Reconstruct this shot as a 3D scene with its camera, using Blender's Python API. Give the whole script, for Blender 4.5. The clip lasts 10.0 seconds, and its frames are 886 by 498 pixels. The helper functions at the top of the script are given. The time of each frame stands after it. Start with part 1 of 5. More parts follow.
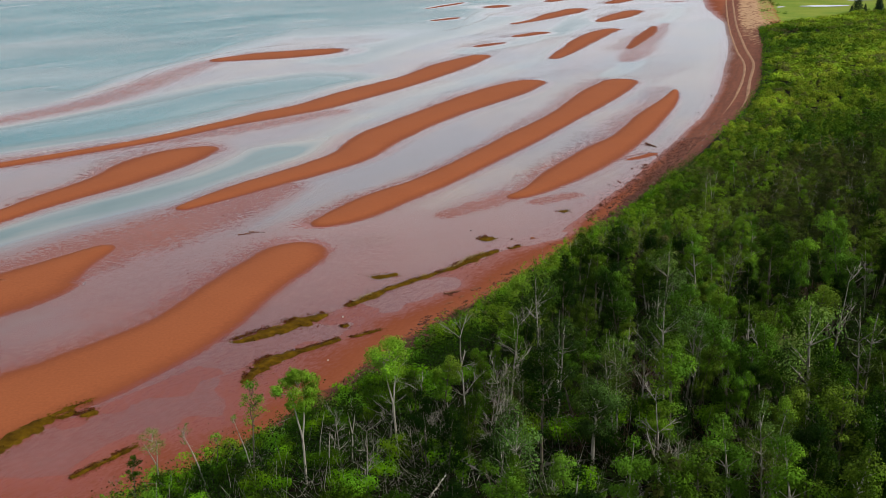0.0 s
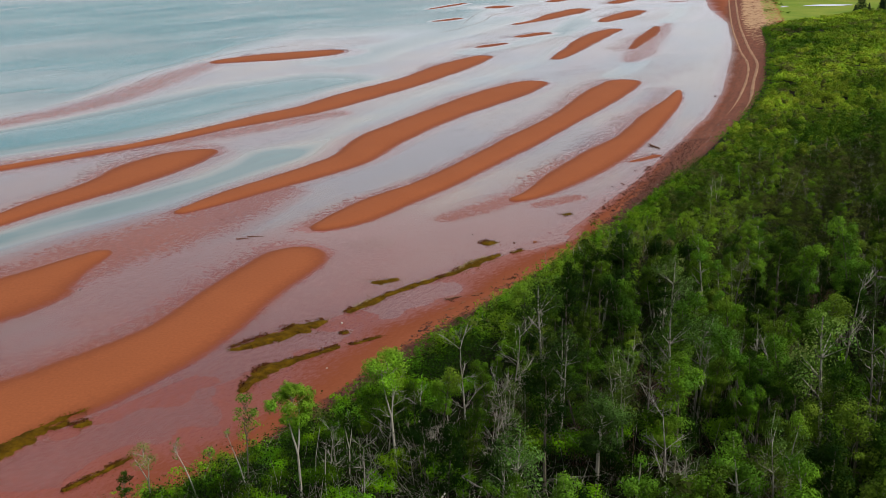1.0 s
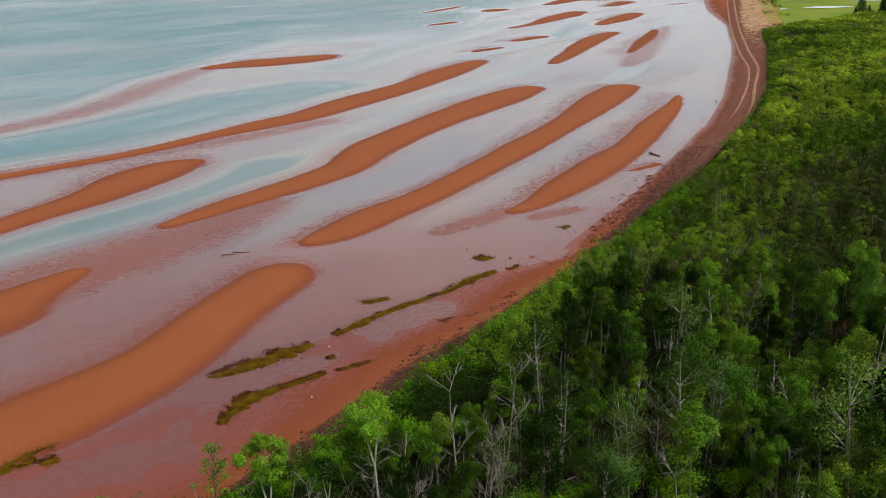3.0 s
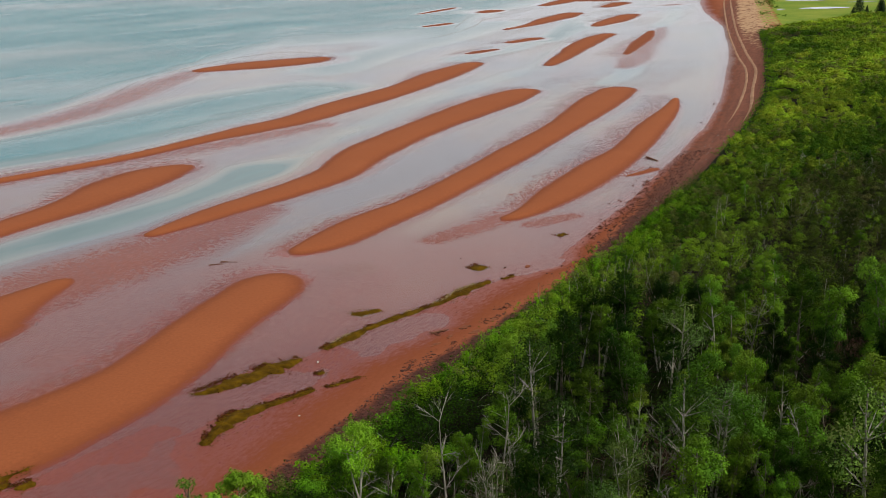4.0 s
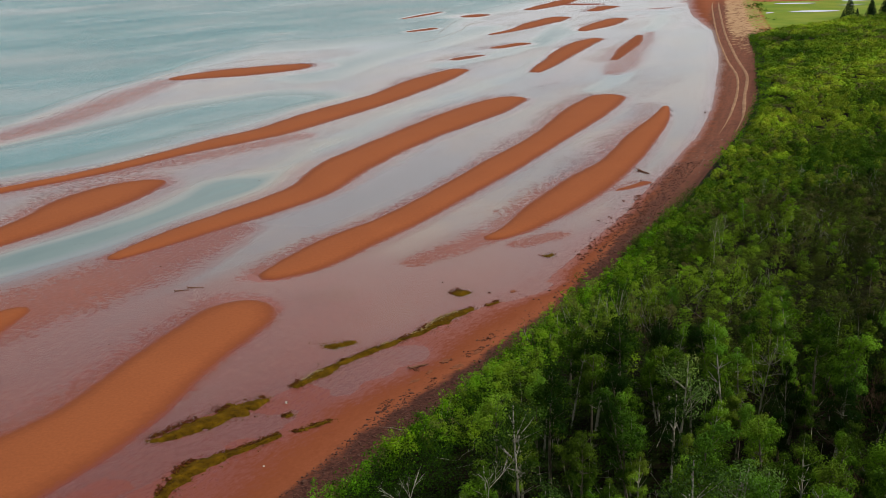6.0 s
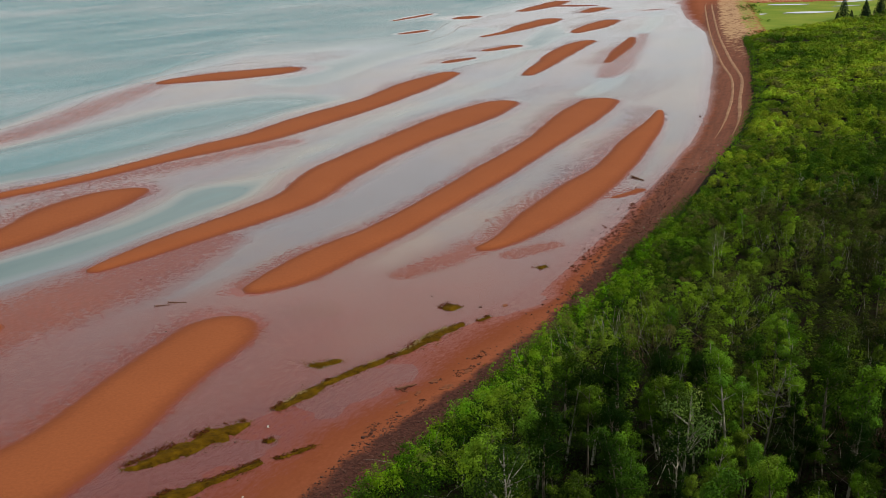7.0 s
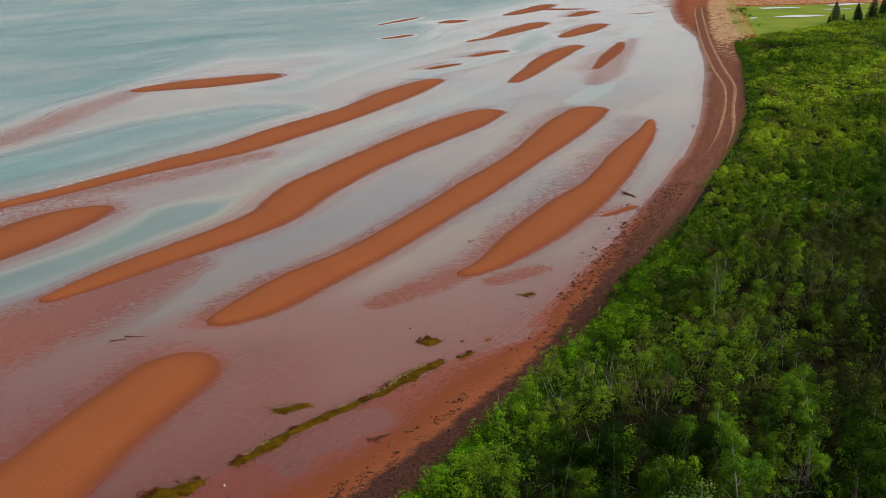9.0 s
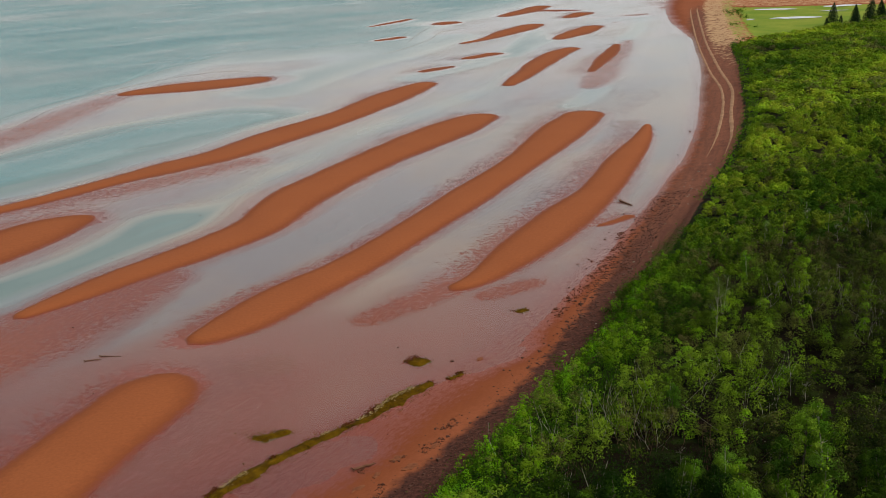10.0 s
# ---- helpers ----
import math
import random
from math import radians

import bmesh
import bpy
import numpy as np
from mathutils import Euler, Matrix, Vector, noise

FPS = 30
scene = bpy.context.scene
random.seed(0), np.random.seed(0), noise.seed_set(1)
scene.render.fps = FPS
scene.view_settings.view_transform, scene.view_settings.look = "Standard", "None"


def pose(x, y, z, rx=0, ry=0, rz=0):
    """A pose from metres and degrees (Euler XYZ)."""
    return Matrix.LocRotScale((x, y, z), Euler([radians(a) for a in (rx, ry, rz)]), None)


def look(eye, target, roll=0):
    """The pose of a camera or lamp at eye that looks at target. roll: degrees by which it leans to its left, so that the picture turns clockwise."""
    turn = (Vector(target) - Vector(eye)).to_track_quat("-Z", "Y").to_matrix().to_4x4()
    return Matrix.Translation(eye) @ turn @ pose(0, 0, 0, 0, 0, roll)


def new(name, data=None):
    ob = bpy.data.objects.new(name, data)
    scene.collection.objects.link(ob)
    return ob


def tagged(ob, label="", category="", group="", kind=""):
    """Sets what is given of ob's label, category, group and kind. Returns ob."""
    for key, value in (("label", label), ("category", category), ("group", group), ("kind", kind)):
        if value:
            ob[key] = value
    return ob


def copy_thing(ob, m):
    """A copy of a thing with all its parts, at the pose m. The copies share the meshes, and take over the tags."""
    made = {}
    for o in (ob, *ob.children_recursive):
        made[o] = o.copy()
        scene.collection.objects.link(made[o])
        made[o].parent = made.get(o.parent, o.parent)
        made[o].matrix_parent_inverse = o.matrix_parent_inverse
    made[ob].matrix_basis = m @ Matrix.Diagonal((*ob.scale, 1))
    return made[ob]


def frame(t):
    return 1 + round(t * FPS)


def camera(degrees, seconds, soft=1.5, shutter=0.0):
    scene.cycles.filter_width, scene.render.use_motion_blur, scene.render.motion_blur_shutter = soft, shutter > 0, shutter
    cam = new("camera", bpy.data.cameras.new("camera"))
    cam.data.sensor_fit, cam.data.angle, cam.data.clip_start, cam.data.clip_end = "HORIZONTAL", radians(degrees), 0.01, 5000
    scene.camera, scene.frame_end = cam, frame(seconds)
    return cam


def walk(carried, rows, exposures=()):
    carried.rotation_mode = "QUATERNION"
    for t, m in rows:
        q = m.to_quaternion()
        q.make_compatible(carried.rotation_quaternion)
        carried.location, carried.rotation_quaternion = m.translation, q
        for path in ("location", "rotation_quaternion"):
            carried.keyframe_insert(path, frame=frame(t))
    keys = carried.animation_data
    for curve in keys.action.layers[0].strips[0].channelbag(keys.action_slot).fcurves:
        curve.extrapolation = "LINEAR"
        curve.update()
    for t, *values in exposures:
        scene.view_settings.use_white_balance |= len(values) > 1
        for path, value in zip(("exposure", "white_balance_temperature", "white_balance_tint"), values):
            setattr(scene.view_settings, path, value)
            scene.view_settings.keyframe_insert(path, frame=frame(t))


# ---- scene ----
cam = camera(44.4, 10.0, soft=0.85)
PATH = [
    (0, (-0.761, 1.888, 43.309), (-0.773, 3.799, 42.719), -0.7),
    (0.5, (-0.666, 2.872, 43.236), (-0.681, 4.783, 42.647), -0.8),
    (1, (-0.556, 4.008, 43.188), (-0.573, 5.919, 42.599), -0.9),
    (1.5, (-0.432, 5.319, 43.169), (-0.452, 7.231, 42.58), -0.9),
    (2, (-0.269, 6.847, 43.124), (-0.29, 8.758, 42.536), -1.0),
    (2.5, (-0.123, 8.53, 43.068), (-0.14, 10.442, 42.482), -1.1),
    (4, (0.427, 14.048, 43.108), (0.421, 15.961, 42.524), -1.2),
    (4.5, (0.661, 16.118, 43.112), (0.659, 18.032, 42.528), -1.3),
    (5, (0.901, 18.22, 43.136), (0.903, 20.134, 42.553), -1.3),
    (5.5, (1.154, 20.45, 43.138), (1.163, 22.364, 42.557), -1.3),
    (7, (1.909, 27.233, 43.284), (1.938, 29.148, 42.705), -1.4),
    (7.5, (2.191, 29.602, 43.31), (2.226, 31.517, 42.732), -1.4),
    (8, (2.557, 32.045, 43.353), (2.597, 33.96, 42.776), -1.4),
    (8.5, (2.919, 34.516, 43.389), (2.964, 36.431, 42.812), -1.4),
    (9, (3.265, 37.046, 43.421), (3.315, 38.96, 42.845), -1.4),
    (9.5, (3.637, 39.637, 43.455), (3.693, 41.552, 42.88), -1.4),
    (10, (4.057, 42.326, 43.501), (4.116, 44.241, 42.925), -1.4),
]
walk(cam, [(t, look(eye, target, roll)) for t, eye, target, roll in PATH], [(0, -0.53, 6500, 10), (5, -0.61, 6760, 8), (10, -0.74, 7000, 6)])

# ---------------------------------------------------------------- light
SUN_ELEV, SUN_AZ = 48.0, 108.0       # degrees; azimuth counted clockwise from +y (ahead)

world = bpy.data.worlds.new("overcast_sky")
scene.world = world
world.use_nodes = True
wt = world.node_tree
wt.nodes.clear()
w_out = wt.nodes.new("ShaderNodeOutputWorld")
w_bg = wt.nodes.new("ShaderNodeBackground")
w_sky = wt.nodes.new("ShaderNodeTexSky")
w_sky.sky_type = "NISHITA"
w_sky.sun_disc = False
w_sky.sun_elevation = radians(SUN_ELEV)
w_sky.sun_rotation = radians(SUN_AZ)
w_co = wt.nodes.new("ShaderNodeTexCoord")
w_map = wt.nodes.new("ShaderNodeMapping")
w_map.inputs["Scale"].default_value = (2.0, 2.0, 9.0)
w_noise = wt.nodes.new("ShaderNodeTexNoise")
w_noise.inputs["Scale"].default_value = 2.2
w_noise.inputs["Detail"].default_value = 5.0
w_ramp = wt.nodes.new("ShaderNodeMapRange")
w_ramp.inputs["From Min"].default_value = 0.35
w_ramp.inputs["From Max"].default_value = 0.65
w_ramp.inputs["To Min"].default_value = 0.72
w_ramp.inputs["To Max"].default_value = 0.95
w_mix = wt.nodes.new("ShaderNodeMix")
w_mix.data_type = "RGBA"
w_tone = wt.nodes.new("ShaderNodeMix")
w_tone.data_type = "RGBA"
w_tone.inputs["A"].default_value = (9.7, 10.5, 11.5, 1)
w_tone.inputs["B"].default_value = (11.2, 10.4, 9.9, 1)
wt.links.new(w_co.outputs["Generated"], w_map.inputs["Vector"])
wt.links.new(w_map.outputs["Vector"], w_noise.inputs["Vector"])
wt.links.new(w_noise.outputs["Fac"], w_ramp.inputs["Value"])
wt.links.new(w_ramp.outputs["Result"], w_mix.inputs["Factor"])
wt.links.new(w_sky.outputs["Color"], w_mix.inputs["A"])
w_sep = wt.nodes.new("ShaderNodeSeparateXYZ")
w_high = wt.nodes.new("ShaderNodeMapRange")
w_high.inputs["From Min"].default_value = 0.0
w_high.inputs["From Max"].default_value = 0.9
w_high.inputs["To Min"].default_value = 0.129
w_high.inputs["To Max"].default_value = 0.031
wt.links.new(w_co.outputs["Generated"], w_sep.inputs["Vector"])
wt.links.new(w_sep.outputs["Z"], w_high.inputs["Value"])
w_low = wt.nodes.new("ShaderNodeMapRange")
w_low.inputs["From Min"].default_value = 0.12
w_low.inputs["From Max"].default_value = 0.5
wt.links.new(w_sep.outputs["Z"], w_low.inputs["Value"])
wt.links.new(w_low.outputs["Result"], w_tone.inputs["Factor"])
wt.links.new(w_tone.outputs["Result"], w_mix.inputs["B"])
wt.links.new(w_high.outputs["Result"], w_bg.inputs["Strength"])
wt.links.new(w_mix.outputs["Result"], w_bg.inputs["Color"])
wt.links.new(w_bg.outputs["Background"], w_out.inputs["Surface"])

sun_data = bpy.data.lights.new("sun", "SUN")
sun_data.energy = 5.2
sun_data.angle = radians(4)
sun_data.color = (1.0, 0.95, 0.86)
sun = new("sun", sun_data)
sa, se = radians(SUN_AZ), radians(SUN_ELEV)
sun.matrix_world = look((200 * math.sin(sa) * math.cos(se), 200 * math.cos(sa) * math.cos(se), 200 * math.sin(se)), (0, 0, 0))


# ---------------------------------------------------------------- material helpers
class Nodes:
    """Short hand for building a node material."""

    def __init__(self, name):
        self.mat = bpy.data.materials.new(name)
        self.mat.use_nodes = True
        self.t = self.mat.node_tree
        self.t.nodes.clear()
        self.out = self.t.nodes.new("ShaderNodeOutputMaterial")

    def add(self, kind, **inputs):
        n = self.t.nodes.new(kind)
        for key, value in inputs.items():
            self.put(n.inputs[key.replace("_", " ")], value)
        return n

    def put(self, socket, value):
        if isinstance(value, bpy.types.NodeSocket):
            self.t.links.new(value, socket)
        elif isinstance(value, tuple) and len(value) == 3 and socket.type == "RGBA":
            socket.default_value = (*value, 1)
        else:
            socket.default_value = value

    def place(self):
        return self.add("ShaderNodeNewGeometry").outputs["Position"]

    def noise(self, scale, detail=4.0, rough=0.55, vector=None, stretch=None):
        v = vector or self.place()
        if stretch:
            m = self.add("ShaderNodeMapping", Vector=v)
            m.vector_type = "TEXTURE"
            m.inputs["Scale"].default_value = stretch[:3]
            if len(stretch) > 3:
                m.inputs["Rotation"].default_value = (0, 0, radians(stretch[3]))
            v = m.outputs["Vector"]
        return self.add("ShaderNodeTexNoise", Vector=v, Scale=scale, Detail=detail, Roughness=rough).outputs["Fac"]

    def span(self, value, a, b, lo=0.0, hi=1.0):
        return self.add("ShaderNodeMapRange", Value=value, From_Min=a, From_Max=b, To_Min=lo, To_Max=hi).outputs["Result"]

    def mix(self, f, a, b):
        n = self.t.nodes.new("ShaderNodeMix")
        n.data_type = "RGBA"
        self.put(n.inputs["Factor"], f)
        self.put(n.inputs["A"], a)
        self.put(n.inputs["B"], b)
        return n.outputs["Result"]

    def sum(self, op, a, b=0.0):
        n = self.t.nodes.new("ShaderNodeMath")
        n.operation = op
        self.put(n.inputs[0], a)
        self.put(n.inputs[1], b)
        return n.outputs[0]

    def attribute(self, name):
        n = self.t.nodes.new("ShaderNodeAttribute")
        n.attribute_name = name
        return n.outputs["Fac"]

    def bump(self, height, strength, distance):
        return self.add("ShaderNodeBump", Height=height, Strength=strength, Distance=distance).outputs["Normal"]

    def surface(self, shader):
        self.t.links.new(shader, self.out.inputs["Surface"])
        return self.mat

    def principled(self, color, rough, normal=None, **more):
        n = self.add("ShaderNodeBsdfPrincipled", Base_Color=color, Roughness=rough, **more)
        if normal:
            self.t.links.new(normal, n.inputs["Normal"])
        return n.outputs["BSDF"]


def sand_colour(n, dry=((0.275, 0.083, 0.034), (0.345, 0.110, 0.045)), soaked=((0.195, 0.043, 0.033), (0.250, 0.058, 0.043))):
    """Red tidal sand, drier high up and darker where it is wet; also gives its wetness and a ripple height."""
    z = n.add("ShaderNodeSeparateXYZ", Vector=n.place()).outputs["Z"]
    fine = n.noise(3.0, 6, 0.65)
    broad = n.noise(0.09, 3, 0.5)
    ripples = n.noise(1.4, 4, 0.6, stretch=(1.8, 0.7, 1, 62))
    dry = n.mix(broad, *dry)
    dry = n.mix(n.span(fine, 0.3, 0.75), n.mix(0.5, dry, (0.18, 0.052, 0.018)), dry)
    specks = n.noise(2.0, 6, 0.8, stretch=(1.9, 0.8, 1, 58))
    rough_z = n.sum("ADD", z, n.sum("ADD", n.span(ripples, 0.2, 0.8, -0.02, 0.02), n.span(specks, 0.3, 0.7, -0.05, 0.05)))
    damp = n.span(rough_z, 0.03, 0.24, 1.0, 0.0)
    wet = n.span(rough_z, -0.02, 0.085, 1.0, 0.0)
    colour = n.mix(n.sum("MULTIPLY", damp, 0.8), dry, (0.170, 0.046, 0.020))
    # Mauve patches put a dull cloud's reflection into the wet sand colour.
    mauve_sheen = n.span(n.noise(0.04, 3, 0.5, stretch=(2.2, 1, 1, 55)), 0.45, 0.62, 0.0, 0.7)
    colour = n.mix(wet, colour, n.mix(mauve_sheen, n.mix(broad, *soaked), (0.160, 0.039, 0.043)))
    return colour, wet, n.sum("ADD", n.sum("MULTIPLY", ripples, 0.7), n.sum("MULTIPLY", fine, 0.3))


def make_sand():
    n = Nodes("red_sand")
    colour, wet, height = sand_colour(n, soaked=((0.180, 0.044, 0.030), (0.232, 0.060, 0.040)))
    return n.surface(n.principled(colour, n.span(wet, 0, 1, 0.85, 0.16), n.bump(height, n.span(wet, 0, 1, 0.35, 0.10), 0.03), Specular_IOR_Level=n.span(wet, 0, 1, 0.10, 0.15)))


def make_ground():
    n = Nodes("shore_ground")
    sand, wet, height = sand_colour(n, ((0.255, 0.080, 0.042), (0.315, 0.106, 0.058)))
    blotch = n.noise(0.5, 5, 0.6)
    grit = n.noise(2.3, 6, 0.7)
    pebble_col = n.mix(n.span(grit, 0.35, 0.65), (0.030, 0.013, 0.012), (0.105, 0.044, 0.035))
    base = n.mix(n.span(n.sum("ADD", n.attribute("pebble"), n.span(blotch, 0.3, 0.7, -0.34, 0.34)), 0.28, 0.78), sand, pebble_col)
    shore_lines = n.noise(0.9, 5, 0.65, stretch=(9.0, 0.9, 1, 72))
    straight = n.sum("MULTIPLY", n.attribute("pebble"), n.span(n.add("ShaderNodeSeparateXYZ", Vector=n.place()).outputs["Y"], 150.0, 215.0))
    base = n.mix(n.sum("MULTIPLY", straight, n.span(blotch, 0.3, 0.7, 0.45, 0.85)), base, n.mix(grit, (0.150, 0.058, 0.042), (0.260, 0.112, 0.080)))
    base = n.mix(n.sum("MULTIPLY", straight, n.span(shore_lines, 0.45, 0.68, 0, 0.35)), base, n.mix(grit, (0.23, 0.075, 0.04), (0.34, 0.15, 0.10)))
    base = n.mix(n.sum("MULTIPLY", straight, n.span(shore_lines, 0.28, 0.42, 0.45, 0)), base, (0.085, 0.036, 0.028))
    track_col = n.mix(grit, (0.40, 0.24, 0.14), (0.52, 0.36, 0.23))
    base = n.mix(n.span(n.sum("ADD", n.attribute("track"), n.span(blotch, 0.3, 0.7, -0.3, 0.3)), 0.40, 0.65), base, track_col)
    # Near-black floor colour paints in the deep shade under the growth.
    shade_litter = n.mix(n.span(grit, 0.3, 0.7), (0.003, 0.002, 0.0015), (0.011, 0.008, 0.004))
    shade_litter = n.mix(n.span(blotch, 0.5, 0.68), shade_litter, (0.016, 0.028, 0.005))
    base = n.mix(n.span(n.sum("ADD", n.attribute("land"), n.span(blotch, 0.3, 0.7, -0.25, 0.25)), 0.4, 0.6), base, shade_litter)
    turf = n.mix(n.span(n.noise(0.06, 4), 0.35, 0.65), (0.15, 0.24, 0.030), (0.27, 0.31, 0.055))
    turf = n.mix(n.span(grit, 0.35, 0.8), turf, (0.10, 0.17, 0.025))
    base = n.mix(n.span(n.sum("ADD", n.attribute("marsh"), n.span(blotch, 0.3, 0.7, -0.3, 0.3)), 0.42, 0.60), base, turf)
    bare = n.sum("SUBTRACT", 1.0, n.attribute("land"))
    rough = n.span(n.sum("MULTIPLY", wet, bare), 0, 1, 0.9, 0.18)
    shine = n.span(n.sum("MULTIPLY", wet, bare), 0, 1, 0.04, 0.34)
    return n.surface(n.principled(base, rough, n.bump(n.sum("ADD", height, grit), n.span(n.sum("MULTIPLY", wet, bare), 0, 1, 0.4, 0.02), 0.05), Specular_IOR_Level=shine))


def make_water():
    """Thin sea water: clear over the drained sand, pale with painted sky reflection in the shallow runs, blue-green
    where it is deep, mirror-like at a low angle.
    """
    n = Nodes("sea_water")
    drift = n.span(n.noise(0.10, 4, 0.6, stretch=(3.0, 0.9, 1, 62)), 0.3, 0.7, -0.03, 0.03)
    lines = n.span(n.noise(0.30, 4, 0.65, stretch=(6.0, 0.6, 1, 62)), 0.3, 0.7, -0.008, 0.008)
    drift = n.sum("ADD", drift, lines)
    patchy = n.span(n.noise(0.022, 5, 0.65, stretch=(2.2, 0.9, 1, 50)), 0.36, 0.64, 0.55, 1.35)
    depth = n.sum("MINIMUM", n.attribute("depth"), n.sum("ADD", 0.15, n.sum("MULTIPLY", patchy, n.attribute("depth"))))
    deep = n.sum("ADD", depth, n.sum("MULTIPLY", drift, n.span(n.attribute("depth"), 0.02, 0.10)))
    swell = n.noise(1.1, 4, 0.6, stretch=(0.9, 1.3, 1, 62))
    chop = n.noise(2.4, 3, 0.6, stretch=(0.8, 1.6, 1, 62))
    lively = n.span(deep, 0.85, 1.5, 0.0, 1.3)
    rollers = n.noise(0.5, 4, 0.75, stretch=(0.9, 1.3, 1, 62))
    height = n.sum("MULTIPLY", n.sum("ADD", n.sum("ADD", swell, n.sum("MULTIPLY", rollers, 1.6)), n.sum("MULTIPLY", chop, 0.4)), lively)
    normal = n.bump(height, 1.0, 0.34)
    teal = n.mix(n.span(n.noise(0.035, 4, 0.6, stretch=(2.2, 1, 1, 50)), 0.35, 0.65), (0.082, 0.230, 0.285), (0.170, 0.312, 0.362))
    teal = n.mix(n.span(n.noise(0.014, 5, 0.6, stretch=(2.0, 1, 1, 40)), 0.44, 0.66, 0.0, 0.6), teal, (0.34, 0.375, 0.42))
    run = n.mix(n.span(n.noise(0.06, 3, 0.5, stretch=(2.5, 1, 1, 62)), 0.36, 0.64), (0.090, 0.168, 0.192), (0.145, 0.222, 0.245))
    # Cream and violet tones paint sky and cloud reflection into the shallow water's colour.
    murk_sheen = n.mix(n.span(deep, 0.10, 0.60), n.mix(n.span(n.noise(0.045, 4, 0.55, stretch=(2.5, 1, 1, 62)), 0.41, 0.59), (0.430, 0.358, 0.318), (0.255, 0.275, 0.345)), n.mix(n.span(deep, 0.75, 1.1), run, teal))
    grain = n.sum("ADD", n.span(n.noise(1.4, 5, 0.78, stretch=(1.4, 0.8, 1, -12)), 0.36, 0.64, -0.075, 0.075), n.span(n.noise(0.3, 3, 0.6), 0.3, 0.7, -0.02, 0.02))
    soft = n.attribute("soft")
    film = n.span(n.sum("ADD", n.attribute("cover"), n.sum("MULTIPLY", grain, n.span(soft, 0, 1, 1.0, 0.6))), n.span(soft, 0, 1, -0.012, -0.055), n.span(soft, 0, 1, 0.015, 0.075))
    murk_sheen_part = n.add("ShaderNodeBsdfDiffuse", Color=murk_sheen, Normal=normal).outputs["BSDF"]
    clear = n.add("ShaderNodeBsdfTransparent", Color=n.mix(film, (1, 1, 1), (0.91, 0.84, 0.85))).outputs["BSDF"]
    murk_sheen_mix = n.sum("MAXIMUM", n.span(deep, 0.015, 0.12, 0.04, 0.50), n.span(deep, 0.05, 0.36, 0.0, 0.95))
    streak = n.span(n.noise(0.22, 5, 0.62, stretch=(7.0, 0.8, 1, 62)), 0.50, 0.66, 0.0, 0.42)
    murk_sheen_mix = n.sum("MAXIMUM", murk_sheen_mix, n.sum("MULTIPLY", streak, n.span(deep, 0.03, 0.09)))
    below = n.add("ShaderNodeMixShader", Fac=n.sum("MULTIPLY", murk_sheen_mix, film))
    n.t.links.new(clear, below.inputs[1])
    n.t.links.new(murk_sheen_part, below.inputs[2])
    gloss = n.add("ShaderNodeBsdfGlossy", Color=(1, 1, 1), Roughness=n.span(deep, 0.0, 0.5, 0.16, 0.2), Normal=normal).outputs["BSDF"]
    facing = n.add("ShaderNodeLayerWeight", Blend=0.5, Normal=normal).outputs["Facing"]
    fres = n.sum("MULTIPLY", n.span(n.sum("POWER", facing, 5.0), 0.0, 1.0, 0.028, 1.0), n.sum("MULTIPLY", film, n.span(deep, 0.3, 1.0, 1.0, 0.6)))
    top = n.add("ShaderNodeMixShader", Fac=fres)
    n.t.links.new(below.outputs[0], top.inputs[1])
    n.t.links.new(gloss, top.inputs[2])
    return n.surface(top.outputs[0])


def make_leaf(name, dark, light, dry=(0.10, 0.09, 0.03), each=0.55, clump_scale=0.9, contrast=1.5):
    n = Nodes(name)
    info = n.add("ShaderNodeObjectInfo").outputs["Random"]
    island = n.add("ShaderNodeNewGeometry").outputs["Random Per Island"]
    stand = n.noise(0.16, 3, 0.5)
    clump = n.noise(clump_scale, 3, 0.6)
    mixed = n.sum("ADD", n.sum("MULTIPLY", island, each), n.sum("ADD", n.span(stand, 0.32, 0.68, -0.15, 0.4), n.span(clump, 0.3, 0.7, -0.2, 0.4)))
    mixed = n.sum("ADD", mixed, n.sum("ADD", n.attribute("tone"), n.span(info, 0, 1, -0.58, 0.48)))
    # The power pushes most sprays to the near-black end, painting in shaded gaps.
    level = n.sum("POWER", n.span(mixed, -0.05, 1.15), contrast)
    hue = n.sum("ADD", n.noise(0.33, 2, 0.5), n.span(n.sum("FRACT", n.sum("MULTIPLY", info, 7.31)), 0, 1, -0.16, 0.16))
    cool = tuple(c * f + g for c, f, g in zip(light, (0.72, 0.84, 1.0), (0.0, 0.0, 0.006)))
    olive = tuple(c * f + g for c, f, g in zip(light, (0.95, 0.72, 1.0), (0.0, 0.0, 0.004)))
    light = n.mix(n.span(hue, 0.50, 0.66), n.mix(n.span(hue, 0.36, 0.48), olive, light), cool)
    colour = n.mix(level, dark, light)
    colour = n.mix(n.span(n.sum("ADD", info, stand), 1.3, 1.65, 0, 0.4), colour, dry)
    colour = n.mix(n.attribute("dryness"), colour, dry)
    solid = n.principled(colour, 0.7, Specular_IOR_Level=0.04)
    glow = n.add("ShaderNodeBsdfTranslucent", Color=n.mix(0.5, colour, (0.13, 0.24, 0.006))).outputs["BSDF"]
    m = n.add("ShaderNodeMixShader", Fac=0.14)
    n.t.links.new(solid, m.inputs[1])
    n.t.links.new(glow, m.inputs[2])
    return n.surface(m.outputs[0])


